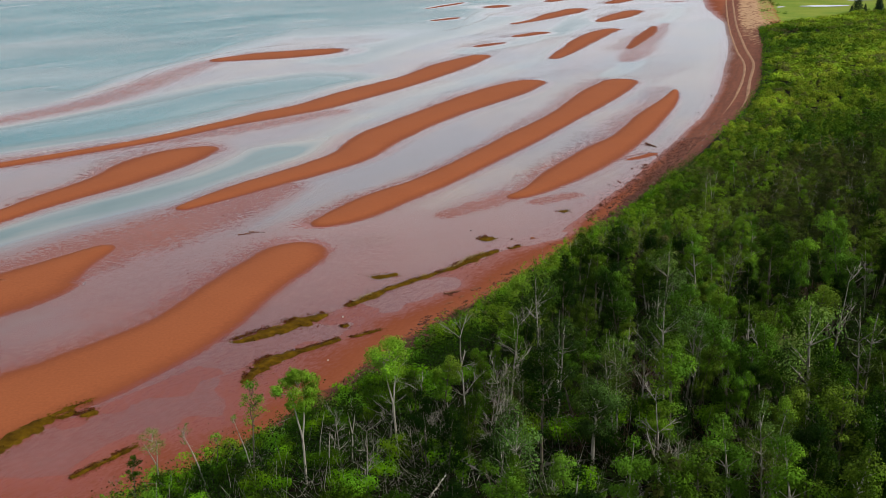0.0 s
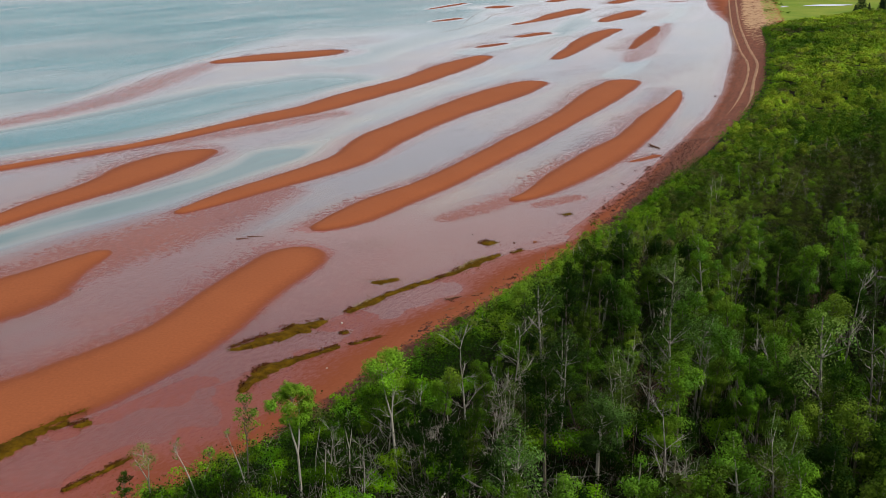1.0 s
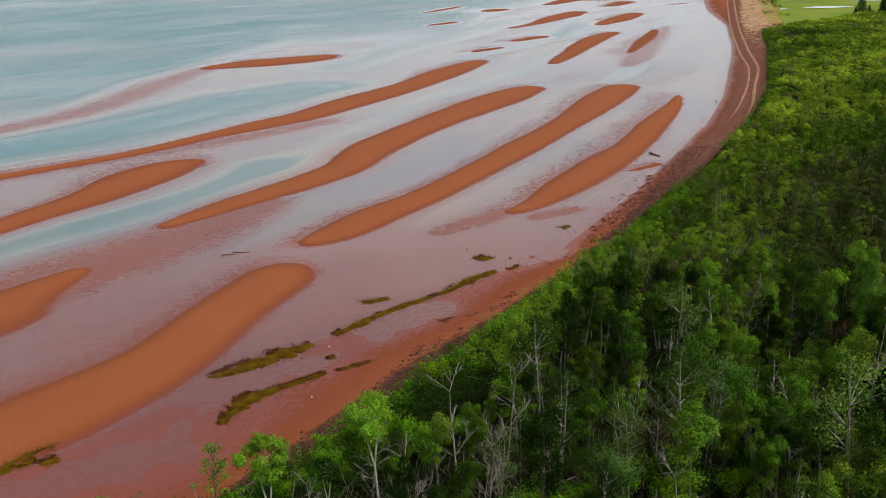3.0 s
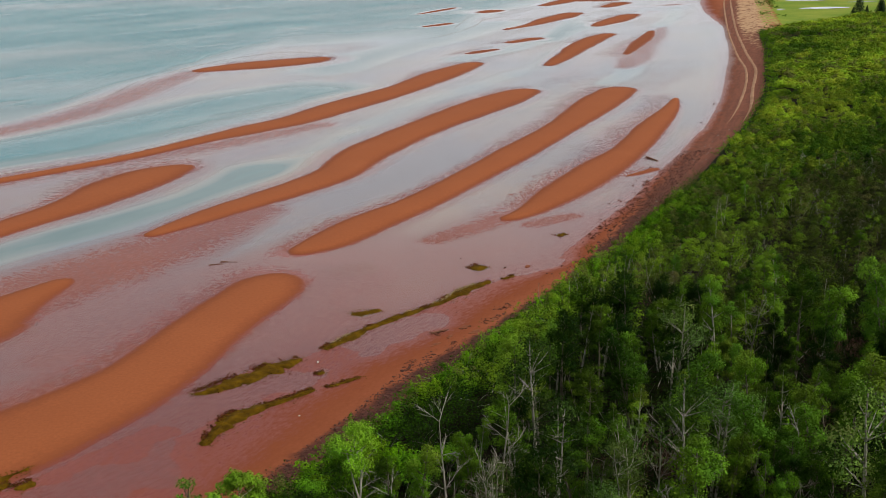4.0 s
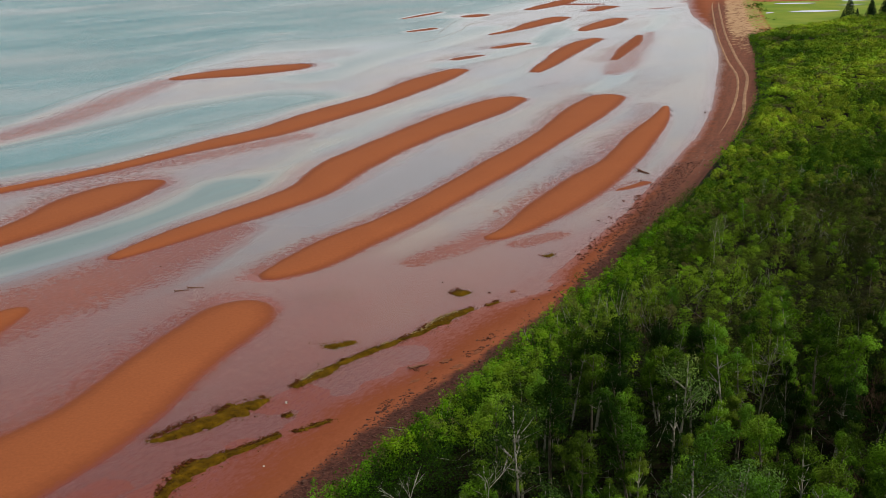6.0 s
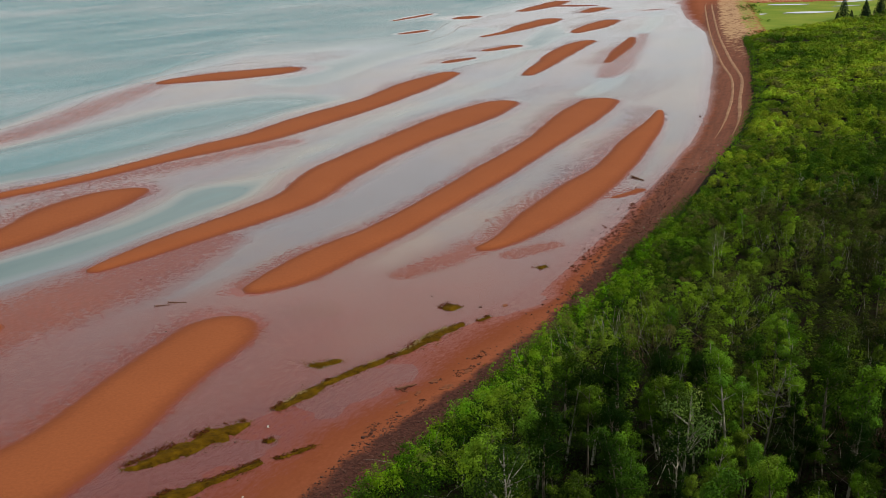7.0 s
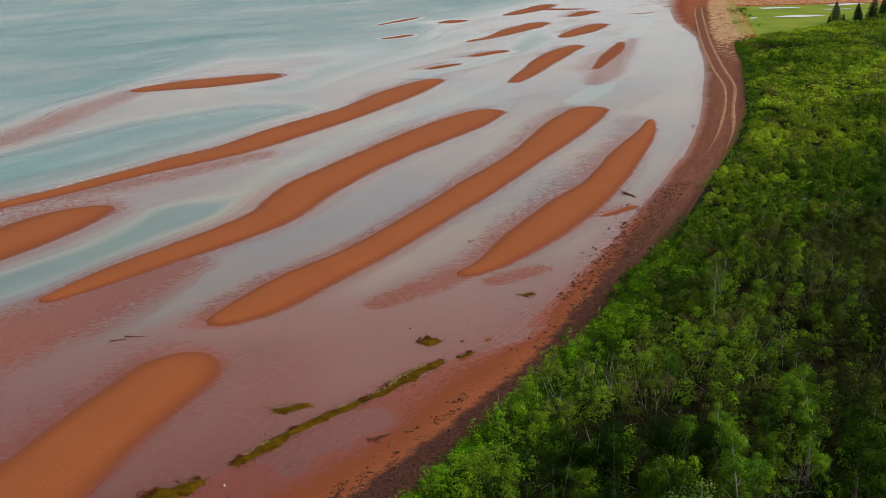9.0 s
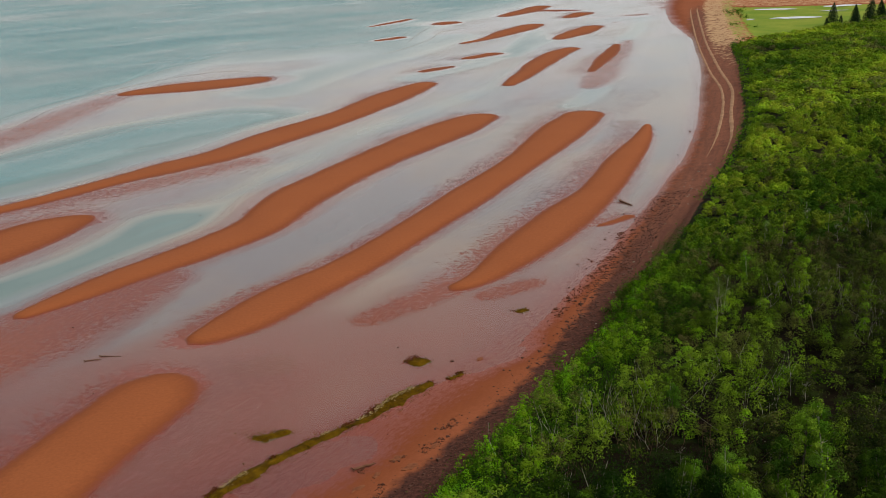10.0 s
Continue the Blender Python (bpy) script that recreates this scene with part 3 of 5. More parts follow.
lay_bar(0.14, (-8.0, 470.0, 1.4), (-1.0, 477.0, 2.8), (5.0, 485.0, 2.4))
lay_bar(0.10, (8.0, 374.0, 1.6), (14.0, 381.0, 2.8), (20.0, 387.0, 1.4))
lay_bar(0.12, (81.0, 437.0, 1.4), (74.5, 413.0, 3.2), (67.0, 390.0, 3.2), (59.0, 364.0, 1.4))
lay_bar(0.12, (38.5, 202.0, 1.4), (35.0, 198.6, 0.9), (31.2, 195.6, 0.5))
lay_bar(-0.052, (-27, 182, 2.5), (-33, 169, 5.0), (-40, 156, 6.8), (-48, 144, 7.5), (-58, 128, 7.0), (-72, 106, 7.5))
lay_bar(-0.034, (-24, 254, 3.0), (-46, 230, 4.5), (-68, 212, 5.0), (-96, 188, 5.0))
lay_bar(-0.034, (-74, 346, 4.0), (-80, 312, 5.5), (-87, 272, 5.0), (-101, 244, 4.0), (-118, 222, 3.0))
lay_bar(-0.045, (12, 174, 2.2), (5, 166, 2.6), (-3, 158, 1.6))
lay_bar(-0.045, (-16, 145, 2.2), (-8, 148.5, 2.4))
lay_bar(-0.045, (11, 165.5, 1.8), (21, 172, 2.0))
shallow = -ground_height(WX, WY)
depth_here = shallow.copy()
cover = np.clip(0.055 + 2.0 * shallow, -0.1, 0.3)
along, across = 0.47 * WX + 0.88 * WY, 0.88 * WX - 0.47 * WY
cover = np.minimum(cover, 0.075 - 0.030 * np.clip(fbm(along / 3.2, across, 13.0, 33) * 2.2 - 0.2, 0, 1) * table(WY, (170, 260, 560), (0.0, 1.0, 1.0)) + 9.0 * (shallow > 0.3))
for spine, crest in BARS:
    line = smooth_line(spine, 2.0)
    run = np.concatenate([[0], np.cumsum(np.hypot(*np.diff(line[:, :2], axis=0).T))])
    line = line[(run > line[0, 2]) & (run < run[-1] - line[-1, 2])]
    for (ax, ay, aw), (bx, by, bw) in zip(line, line[1:]):
        box = (np.abs(WX - (ax + bx) / 2) < 24) & (np.abs(WY - (ay + by) / 2) < 24)
        half = (aw + bw) / 2
        gap = near_line(WX[box], WY[box], [(ax, ay), (bx, by)]) / half
        turn = (bx - ax) * (WY[box] - ay) - (by - ay) * (WX[box] - ax)
        seaward = np.clip(turn * (1 if by > ay else -1) / (np.hypot(bx - ax, by - ay) * half) + 0.5, 0, 1)
        if crest > 0:
            ragged = np.clip(1.0 + 1.7 * fbm(WX[box], WY[box], 26.0, 19), 0.25, 2.6) * table(by, (120, 260), (0.9, 1.5))
            margin = (gap - 0.97) * half / (0.7 + 3.1 * seaward * ragged)
            film = np.where(margin < 0, np.maximum(-0.03 + 0.35 * (gap - 0.97), -0.1), -0.03 + 0.09 * margin)
            film = np.maximum(film, np.where(margin > 0, np.clip((depth_here[box] - 0.13) * 1.2, -0.1, 0.09), -0.1))
        else:
            film = crest + 0.065 * gap ** 2
        cover[box] = np.minimum(cover[box], film)
        shallow[box] = np.minimum(shallow[box], 0.02 + np.clip(gap - 1, 0, 9) * 0.08 + np.clip(gap - 1.45, 0, 9) * 0.6)
paint(water, "depth", np.clip(shallow, -0.2, 3))
paint(water, "cover", cover)
paint(water, "soft", np.maximum(np.clip((150 - WY) / 60, 0, 1), table(WY, (165, 230, 320), (0.25, 0.40, 0.9))))
for k, (spine, crest) in enumerate(BARS):
    ob = sandbar(spine, crest, k + 1)
    size = "long" if len(spine) > 6 else "short"
    tagged(ob, size + " bare red sandbar rising from the shallow water", "sandbar", "sandbars of the bay")


# ---------------------------------------------------------------- wheel tracks on the upper beach
def ribbon(name, points, half, material, lift, seed, step=1.0, vary=0.55):
    """A thin worn strip that follows the ground."""
    line = smooth_line(points, step)[:, :2]
    tan = np.gradient(line, axis=0)
    tan /= np.hypot(tan[:, 0], tan[:, 1])[:, None]
    side = np.stack([-tan[:, 1], tan[:, 0]], 1)
    rows = []
    for u in (-1.0, -0.4, 0.4, 1.0):
        fade = np.clip(np.minimum(np.arange(len(line)), np.arange(len(line))[::-1]) / 30.0, 0.05, 1)
        wide = half * fade * np.maximum(1 + vary * fbm(line[:, 0] + u * 50, line[:, 1], 5.0 if vary < 1 else 16.0, seed), 0.03)
        p = line + side * (u * wide)[:, None]
        rows.append(np.stack([p[:, 0], p[:, 1], ground_height(p[:, 0], p[:, 1]) + lift * (1 if abs(u) < 1 else -1)], 1))
    n = len(line)
    k, r = np.meshgrid(np.arange(n - 1), np.arange(3))
    a = (r * n + k).ravel()
    return new(name, quad_mesh(name, np.concatenate(rows), np.stack([a, a + 1, a + n + 1, a + n], 1), material))


for k, (off, half) in enumerate(((-1.3, 0.48), (1.1, 0.58))):
    rut = [(x + off * (1 + 0.3 * math.sin(y / 17)), y - off * 0.4) for x, y in TRACK]
    tagged(ribbon("wheel_track", rut, half, TRACKS, 0.08, 60 + k, 1.0, 0.4), "pale sandy wheel rut along the upper beach", "track", kind="structure")


# ---------------------------------------------------------------- seaweed, log
WEEDS = []


def lay_weed(*spine):
    """Note a stranded mat by a spine of (x, y, half width)."""
    WEEDS.append(spine)


lay_weed((-44, 81, 1.2), (-39.8, 86.5, 1.5), (-37.4, 91.4, 1.3), (-34.5, 95.2, 0.5))
lay_weed((-23.9, 109.0, 0.8), (-19.4, 113.0, 1.5), (-16.4, 115.8, 1.45), (-14.6, 117.6, 0.7))
lay_weed((-12.6, 119.9, 0.5), (-10.2, 123.4, 0.95), (-7.4, 126.8, 0.6), (-4.7, 129.7, 0.65), (-0.5, 133.6, 0.5), (2.0, 137.2, 1.1), (4.2, 139.6, 1.0), (5.8, 141.3, 0.4))
lay_weed((-20.9, 98.5, 0.5), (-19.4, 103.6, 1.1), (-17.6, 105.6, 0.9), (-15.4, 107.2, 0.6), (-12.4, 109.9, 0.5))
lay_weed((-34.6, 91.6, 0.7), (-33.2, 92.8, 0.7))
lay_weed((-36.6, 91.2, 0.5), (-35.2, 92.6, 0.4))
lay_weed((-31.6, 80.2, 0.25), (-29.1, 83.8, 0.35), (-27.6, 86.0, 0.3))
lay_weed((-10.7, 130.3, 1.2), (-7.2, 131.6, 0.4))
lay_weed((3.9, 145.6, 1.1), (5.2, 147.6, 1.1))
lay_weed((16.2, 160.3, 0.8), (17.3, 161.6, 0.5))
lay_weed((-12.6, 113.3, 0.4), (-11.9, 114.1, 0.35))
lay_weed((-11.3, 110.2, 0.3), (-8.2, 112.4, 0.3))
lay_weed((7.4, 141.8, 0.3), (9.0, 143.3, 0.35))
# ---------------------------------------------------------------- plants
rng = np.random.default_rng(7)


def tube(points, radii, sides=6):
    """A tapered bent tube: vertices and quads."""
    p = np.array(points, dtype=float)
    t = np.gradient(p, axis=0)
    t /= np.linalg.norm(t, axis=1)[:, None] + 1e-9
    ref = np.where(np.abs(t[:, 2:3]) < 0.9, np.array([[0, 0, 1.0]]), np.array([[1.0, 0, 0]]))
    a = np.cross(t, ref)
    a /= np.linalg.norm(a, axis=1)[:, None]
    b = np.cross(t, a)
    ang = np.arange(sides) * 2 * np.pi / sides
    r = np.array(radii)[:, None, None]
    co = p[:, None] + r * (np.cos(ang)[None, :, None] * a[:, None] + np.sin(ang)[None, :, None] * b[:, None])
    n = len(p)
    k, s = np.meshgrid(np.arange(n - 1), np.arange(sides), indexing="ij")
    k, s = k.ravel(), s.ravel()
    s2 = (s + 1) % sides
    return co.reshape(-1, 3), np.stack([k * sides + s, k * sides + s2, (k + 1) * sides + s2, (k + 1) * sides + s], 1)


def join(pieces):
    co, faces, base = [], [], 0
    for c, f in pieces:
        co.append(c)
        faces.append(f + base)
        base += len(c)
    return np.concatenate(co), np.concatenate(faces)


def leaf_quads(at, out, size, flat=0.22, ruffle=0.30):
    """Pointed leaf sprays at the given places, turned roughly to the outward direction."""
    n = len(at)
    normal = out + rng.normal(0, ruffle, (n, 3)) + np.array([0, 0, flat])
    normal /= np.linalg.norm(normal, axis=1)[:, None] + 1e-9
    a = np.cross(normal, rng.normal(0, 1, (n, 3)))
    a /= np.linalg.norm(a, axis=1)[:, None] + 1e-9
    b = np.cross(normal, a)
    s = (size * rng.uniform(0.6, 1.35, n))[:, None]
    bend = normal * s * 0.22
    co = np.stack([at - a * s - bend, at + a * s * 0.4 + b * s * 0.75, at + a * s * 0.5 - b * s * 0.7], 1).reshape(-1, 3)
    return co, np.arange(3 * n).reshape(-1, 3)


def puffs(centres, radii, count, size):
    """Leaf sprays over a set of uneven clumps: mostly on their upper shells."""
    pieces = []
    for c, r in zip(centres, radii):
        n = max(int(count * r * r), 6)
        d = rng.normal(0, 1, (n, 3))
        d[:, 2] = d[:, 2] * 0.9 + 0.3
        d /= np.linalg.norm(d, axis=1)[:, None]
        far = r * (1.1 - 0.6 * rng.random(n) ** 1.5) * (1 + 0.22 * np.sin(5 * d[:, 0] + 4 * d[:, 1] + c[0] * 3) * np.cos(4 * d[:, 2] + c[1]))
        pieces.append(leaf_quads(np.array(c) + d * far[:, None] * np.array([1, 1, 0.85]), d, size))
    return join(pieces)


def wander(start, end, n, sway):
    t = np.linspace(0, 1, n)[:, None]
    w = np.cumsum(rng.normal(0, sway, (n, 3)), axis=0) * t * (1 - 0.4 * t)
    return np.array(start) * (1 - t) + np.array(end) * t + w


def part(name, data, parent, label=""):
    ob = new(name, data)
    ob.parent = parent
    return tagged(ob, label) if label else ob


for k, spine in enumerate(WEEDS):
    bank = new("seaweed_bank")
    tagged(bank, "olive brown matted seaweed stranded on wet red sand", "seaweed", "stranded seaweed")
    mat = ridge("mat", spine, 0.17, WEED, k + 40, rough=0.5, step=0.2, lump=0.09, power=1.6)
    mat.parent = bank
    line = smooth_line(spine, 0.12)
    n = len(line) * 5
    pick = line[rng.integers(0, len(line), n)]
    side = rng.normal(0, 0.75, n) * pick[:, 2]
    at = np.stack([pick[:, 0] - side * 0.75 + rng.normal(0, 0.2, n), pick[:, 1] + side * 0.65 + rng.normal(0, 0.2, n), 0.03 + 0.12 * np.exp(-(side / pick[:, 2]) ** 2) + 0.05 * rng.random(n)], 1)
    part("fronds", quad_mesh("fronds", *leaf_quads(at, np.tile([0, 0, 1.0], (n, 1)), 0.10), WEED, False), bank, "loose dark fronds")
    n = len(line) * 6
    pick = line[rng.integers(0, len(line), n)]
    tuft = fbm(pick[:, 0], pick[:, 1], 1.6, 5) > -0.05
    pick = pick[tuft]
    side = pick[:, 2] * (0.75 + 0.35 * np.abs(rng.normal(0, 1, len(pick)))) + rng.normal(0, 0.1, len(pick))
    at = np.stack([pick[:, 0] - side * 0.75, pick[:, 1] + side * 0.65, 0.05 + 0.05 * rng.random(len(pick))], 1)
    if len(at):
        tagged(part("dark_rim", quad_mesh("dark_rim", *leaf_quads(at, np.tile([0, 0, 1.0], (len(at), 1)), 0.13), WRACK, False), bank), "dark brown torn wrack", kind="stuff")
    if k == 2:
        pick = line[rng.integers(0, len(line), 900)]
        pick = pick[fbm(pick[:, 0], pick[:, 1], 3.0, 8) > 0.12]
        side = pick[:, 2] * rng.normal(0.45, 0.2, len(pick))
        at = np.stack([pick[:, 0] - side * 0.75, pick[:, 1] + side * 0.65, 0.19 + 0.04 * rng.random(len(pick))], 1)
        tagged(part("dried_top", quad_mesh("dried_top", *leaf_quads(at, np.tile([0, 0, 1.0], (len(at), 1)), 0.10), STRAW, False), bank), "pale straw-dry weed", kind="stuff")


# foam lines
def make_foam():
    n = Nodes("pale_foam")
    gaps = n.span(n.noise(0.9, 5, 0.75), 0.36, 0.64, 0.0, 0.88)
    m = n.add("ShaderNodeMixShader", Fac=gaps)
    n.t.links.new(n.add("ShaderNodeBsdfTransparent").outputs["BSDF"], m.inputs[1])
    n.t.links.new(n.principled((0.52, 0.52, 0.54), 0.6), m.inputs[2])
    return n.surface(m.outputs[0])


FOAM = make_foam()
for k, (points, half) in enumerate((
        ([(-124, 228), (-108, 248), (-95, 274), (-88, 300), (-86, 330), (-74, 366), (-58, 388), (-45, 388), (-33, 378)], 0.5),
        ([(-100, 189), (-84, 205), (-63, 224), (-50, 242), (-40, 254), (-32, 268), (-22, 292), (-14, 305)], 0.35),
        ([(-14, 418), (0, 432), (14, 470), (20, 500), (34, 516)], 0.32),
        ([(4, 452), (12, 505), (24, 560)], 0.32))):
    line = ribbon("foam_line", points, half, FOAM, 0.0, 70 + k, 0.8, 1.9)
    flat = np.empty(len(line.data.vertices) * 3, dtype=np.float32)
    line.data.vertices.foreach_get("co", flat)
    flat[2::3] = 0.012
    line.data.vertices.foreach_set("co", flat)
    tagged(line, "thin pale foam line where shallow water meets a sandbar", "foam", "foam lines")


def branch_set(start, heading, length, radius, depth, pieces, sides=5, spread_out=0.6):
    """Bare branching wood, forking several times."""
    end = np.array(start) + np.array(heading) * length
    line = wander(start, end, 5, length * 0.035)
    pieces.append(tube(line, np.linspace(radius, radius * 0.45, 5), sides))
    if depth == 0:
        return
    for _ in range(4):
        f = rng.uniform(0.35, 1.0)
        at = line[min(int(f * 4), 4)]
        turn = np.array(heading) + rng.normal(0, spread_out, 3) + np.array([0, 0, 0.12])
        turn /= np.linalg.norm(turn)
        branch_set(at, turn, length * rng.uniform(0.4, 0.65), radius * 0.5, depth - 1, pieces, max(sides - 1, 3), spread_out)


def broadleaf(height, width, bark, leaf, stems, count=960, size=0.066, base=0.38):
    """A tree with its origin at the foot: trunk with limbs, and a crown of leaf clumps."""
    tree = new("broadleaf_tree")
    wood, centres, radii = [], [], []
    for s in range(stems):
        lean = rng.normal(0, 0.10 + 0.05 * stems, 2) * height * 0.6
        foot = np.array([*(rng.normal(0, 0.12, 2) * (stems > 1)), -0.3])
        tip = np.array([lean[0], lean[1], height * rng.uniform(0.86, 0.97)])
        line = wander(foot, tip, 9, 0.05)
        wood.append(tube(line, np.linspace(0.115, 0.025, 9) * height / 8 * (1.0 if stems == 1 else 0.8), 7))
        for k in range(19 if stems == 1 else 13):
            f = base + (0.95 - base) * rng.random() ** 0.9
            at = line[int(f * 8)]
            ang = k * 2.4 + s + rng.uniform(-0.5, 0.5)
            g = (f - base) / (1 - base)
            reach = width * 0.5 * rng.uniform(0.35, 1.0) * (0.55 + 0.9 * g - 1.15 * g * g)
            end = at + np.array([math.cos(ang) * reach, math.sin(ang) * reach, reach * rng.uniform(0.4, 1.2)])
            wood.append(tube(wander(at, end, 4, 0.04), np.linspace(0.038, 0.01, 4) * height / 8, 3))
            centres.append(end)
            radii.append(width * rng.uniform(0.10, 0.23))
        centres.append(tip)
        radii.append(width * 0.15)
    part("trunk", quad_mesh("trunk", *join(wood), bark), tree)
    part("crown", quad_mesh("crown", *puffs(centres, radii, count, size), leaf, False), tree)
    return tree


def bush(height, width, leaf, count=560, size=0.082):
    shrub = new("shrub")
    centres, radii, wood = [], [], []
    for k in range(9):
        ang, r = k * 2.4, width * 0.42 * math.sqrt((k + 0.3) / 9)
        z = height * rng.uniform(0.35, 0.8) * (1 - 0.35 * r / width)
        end = np.array([math.cos(ang) * r, math.sin(ang) * r, z])
        centres.append(end)
        radii.append(width * rng.uniform(0.16, 0.27))
        wood.append(tube(wander((0, 0, -0.2), end, 4, 0.05), np.linspace(0.035, 0.01, 4), 4))
    part("woody_base", quad_mesh("woody_base", *join(wood), BARK), shrub)
    part("crown", quad_mesh("crown", *puffs(centres, radii, count, size), leaf, False), shrub)
    return shrub


def dead_tree(height, forks, spread_out):
    tree = new("dead_tree")
    line = wander((0, 0, -0.3), (rng.normal(0, 0.5), rng.normal(0, 0.5), height * 0.9), 8, 0.06)
    part("trunk", quad_mesh("trunk", *tube(line, np.linspace(0.075, 0.015, 8), 6), DEAD), tree)
    for k in range(forks):
        twigs = []
        at = line[rng.integers(2, 8)]
        ang = k * 2.4 + rng.uniform(-0.3, 0.3)
        head = np.array([math.cos(ang) * 0.8, math.sin(ang) * 0.8, rng.uniform(0.25, 0.9)])
        branch_set(at, head / np.linalg.norm(head), height * rng.uniform(0.14, 0.24), 0.022, 2, twigs, 3, spread_out)
        part("limb", quad_mesh("limb", *join(twigs), DEAD), tree)
    return tree


def spruce(height, width):
    tree = new("spruce_tree")
    part("trunk", quad_mesh("trunk", *tube(wander((0, 0, -0.3), (0, 0, height), 6, 0.02), np.linspace(0.14, 0.02, 6), 6), BARK), tree)
    at, out = [], []
    for z in np.linspace(0.1, 0.99, 26) * height:
        r = width * 0.5 * (1 - z / height) ** 0.8 + 0.1
        for k in range(int(6 + 10 * r)):
            ang = rng.uniform(0, 6.28)
            for f in (0.45, 0.75, 1.0):
                q = r * f * rng.uniform(0.85, 1.1)
                at.append((math.cos(ang) * q, math.sin(ang) * q, z - 0.25 * q + rng.normal(0, 0.04)))
                out.append((math.cos(ang) * 0.5, math.sin(ang) * 0.5, 0.5))
    part("crown", quad_mesh("crown", *leaf_quads(np.array(at), np.array(out), 0.26), NEEDLE, False), tree)
    return tree


def stand_height(x, y):
    """How tall the plants grow here."""
    d = inland(x, y)
    tall = table(y, (40, 86, 98, 112, 130, 150, 200, 300), (8.0, 7.6, 5.2, 4.0, 3.4, 3.0, 2.5, 2.3))
    low = table(y, (40, 75, 90, 110, 200), (1.8, 1.9, 2.4, 2.6, 1.8))
    slow = table(y, (60, 72, 80, 92), (24, 20, 14, 9))
    f = np.clip((d - 1.5) / slow, 0, 1)
    tall = tall + 3.0 * np.clip((d - 18) / 18, 0, 1) * np.clip((y - 100) / 20, 0, 1) * np.clip((240 - y) / 60, 0, 1)
    tall = tall * (1 + 0.28 * fbm(x, y, 11.0, 17))
    return low + (tall - low) * f * f * (3 - 2 * f)


def scatter(y0, y1, step, keep, d0=0.3, margin=17):
    """Jittered places on the wooded land between two lines, with some margin beyond the view."""
    ys = np.arange(y0, y1, step)
    spots = []
    for row, y in enumerate(ys):
        x0, x1 = table(y, BANK_Y, BANK_X) + d0, 0.39 * y + margin
        xs = np.arange(x0, x1, step) + (row % 2) * step * 0.5
        for x in xs:
            px, py = x + rng.uniform(-0.42, 0.42) * step, y + rng.uniform(-0.42, 0.42) * step
            if py < 426 + 0.9 * (px - 133) and inland(np.array(px), np.array(py)) > d0 and rng.random() < keep:
                spots.append((px, py))
    return np.array(spots)


def place_at(x, y, scale=1.0, tall=None, turn=None):
    z = float(ground_height(np.array([x]), np.array([y]))[0])
    return pose(x, y, z - 0.05, 0, 0, rng.uniform(0, 360) if turn is None else turn) @ Matrix.Diagonal((scale, scale, tall or scale, 1))


def plant(prototypes, used, x, y, scale, tall=None):
    """Set the next tree of a kind: the first use moves the prototype itself."""
    k = int(rng.integers(len(prototypes)))
    m = place_at(x, y, scale, tall)
    if k not in used:
        used.add(k)
        prototypes[k].matrix_basis = m
        return prototypes[k]
    return copy_thing(prototypes[k], m)


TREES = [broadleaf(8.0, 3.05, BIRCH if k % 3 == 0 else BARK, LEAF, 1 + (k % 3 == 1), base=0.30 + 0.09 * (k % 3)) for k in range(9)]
THIN = [broadleaf(7.0, 3.3, DEAD, GREY_LEAF, 1 + k % 2, 330, 0.06, 0.4) for k in range(4)]
for k, ob in enumerate(TREES):
    tagged(ob, ("pale-barked birch with a loose green crown in the wood" if k % 3 == 0 else
                "forked aspen with a dense mid-green crown in the wood" if k % 3 == 1 else
                "grey-barked broadleaf tree with a rounded dark green crown"), "tree", "trees of the wood")
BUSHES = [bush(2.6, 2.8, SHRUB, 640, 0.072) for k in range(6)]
for ob in BUSHES:
    tagged(ob, "dense bright green leafy shrub on the bank", "shrub", "shrubs of the bank")
DEADS = [dead_tree(6.5, 11 + 3 * (k % 2), 0.4 + 0.08 * k) for k in range(4)]
for ob in DEADS:
    tagged(ob, "dead leafless tree with bleached grey branches among green trees", "dead tree", "dead trees of the wood")

for ob in THIN:
    tagged(ob, "thin half-bare tree with grey-green leaves and pale limbs", "tree", "thin trees of the wood")

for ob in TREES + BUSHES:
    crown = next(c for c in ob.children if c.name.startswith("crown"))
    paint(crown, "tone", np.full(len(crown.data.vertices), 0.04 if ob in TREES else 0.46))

used_t, used_b, used_d, used_h = set(), set(), set(), set()


def opening(x, y):
    """The thin, dying part of the wood."""
    return math.exp(-(((x - 3) / 12) ** 2 + ((y - 59) / 10) ** 2))


wood_spots = [p for p in scatter(45, 100, 2.5, 0.95, 3.0, 9) if rng.random() > 0.5 * opening(*p) and float(inland(np.array(p[0]), np.array(p[1]))) > (5.5 if p[1] < 70 else 10.5) and ((p[0] + 10) / 6) ** 2 + ((p[1] - 64) / 7) ** 2 > 1 and (p[1] > 60 or p[0] > -2)]
tall_count = 0
for x, y in wood_spots:
    h = float(stand_height(np.array(x), np.array(y))) * rng.uniform(0.6, 1.18)
    if rng.random() < 0.045 + 0.25 * opening(x, y):
        plant(DEADS, used_d, x, y, 0.85 * h / 6.8)
    elif rng.random() < 0.10 + 0.35 * opening(x, y):
        plant(THIN, used_h, x, y, h / 7.0)
    elif stand_height(np.array(x), np.array(y)) < (4.8 if y > 70 else 3.6):
        plant(BUSHES, used_b, x, y, min(h / 2.6, 1.2))
    elif tall_count < 290:
        tall_count += 1
        plant(TREES, used_t, x, y, max(h / 8.0, 0.5) * rng.uniform(0.85, 1.15), h / 8.0)
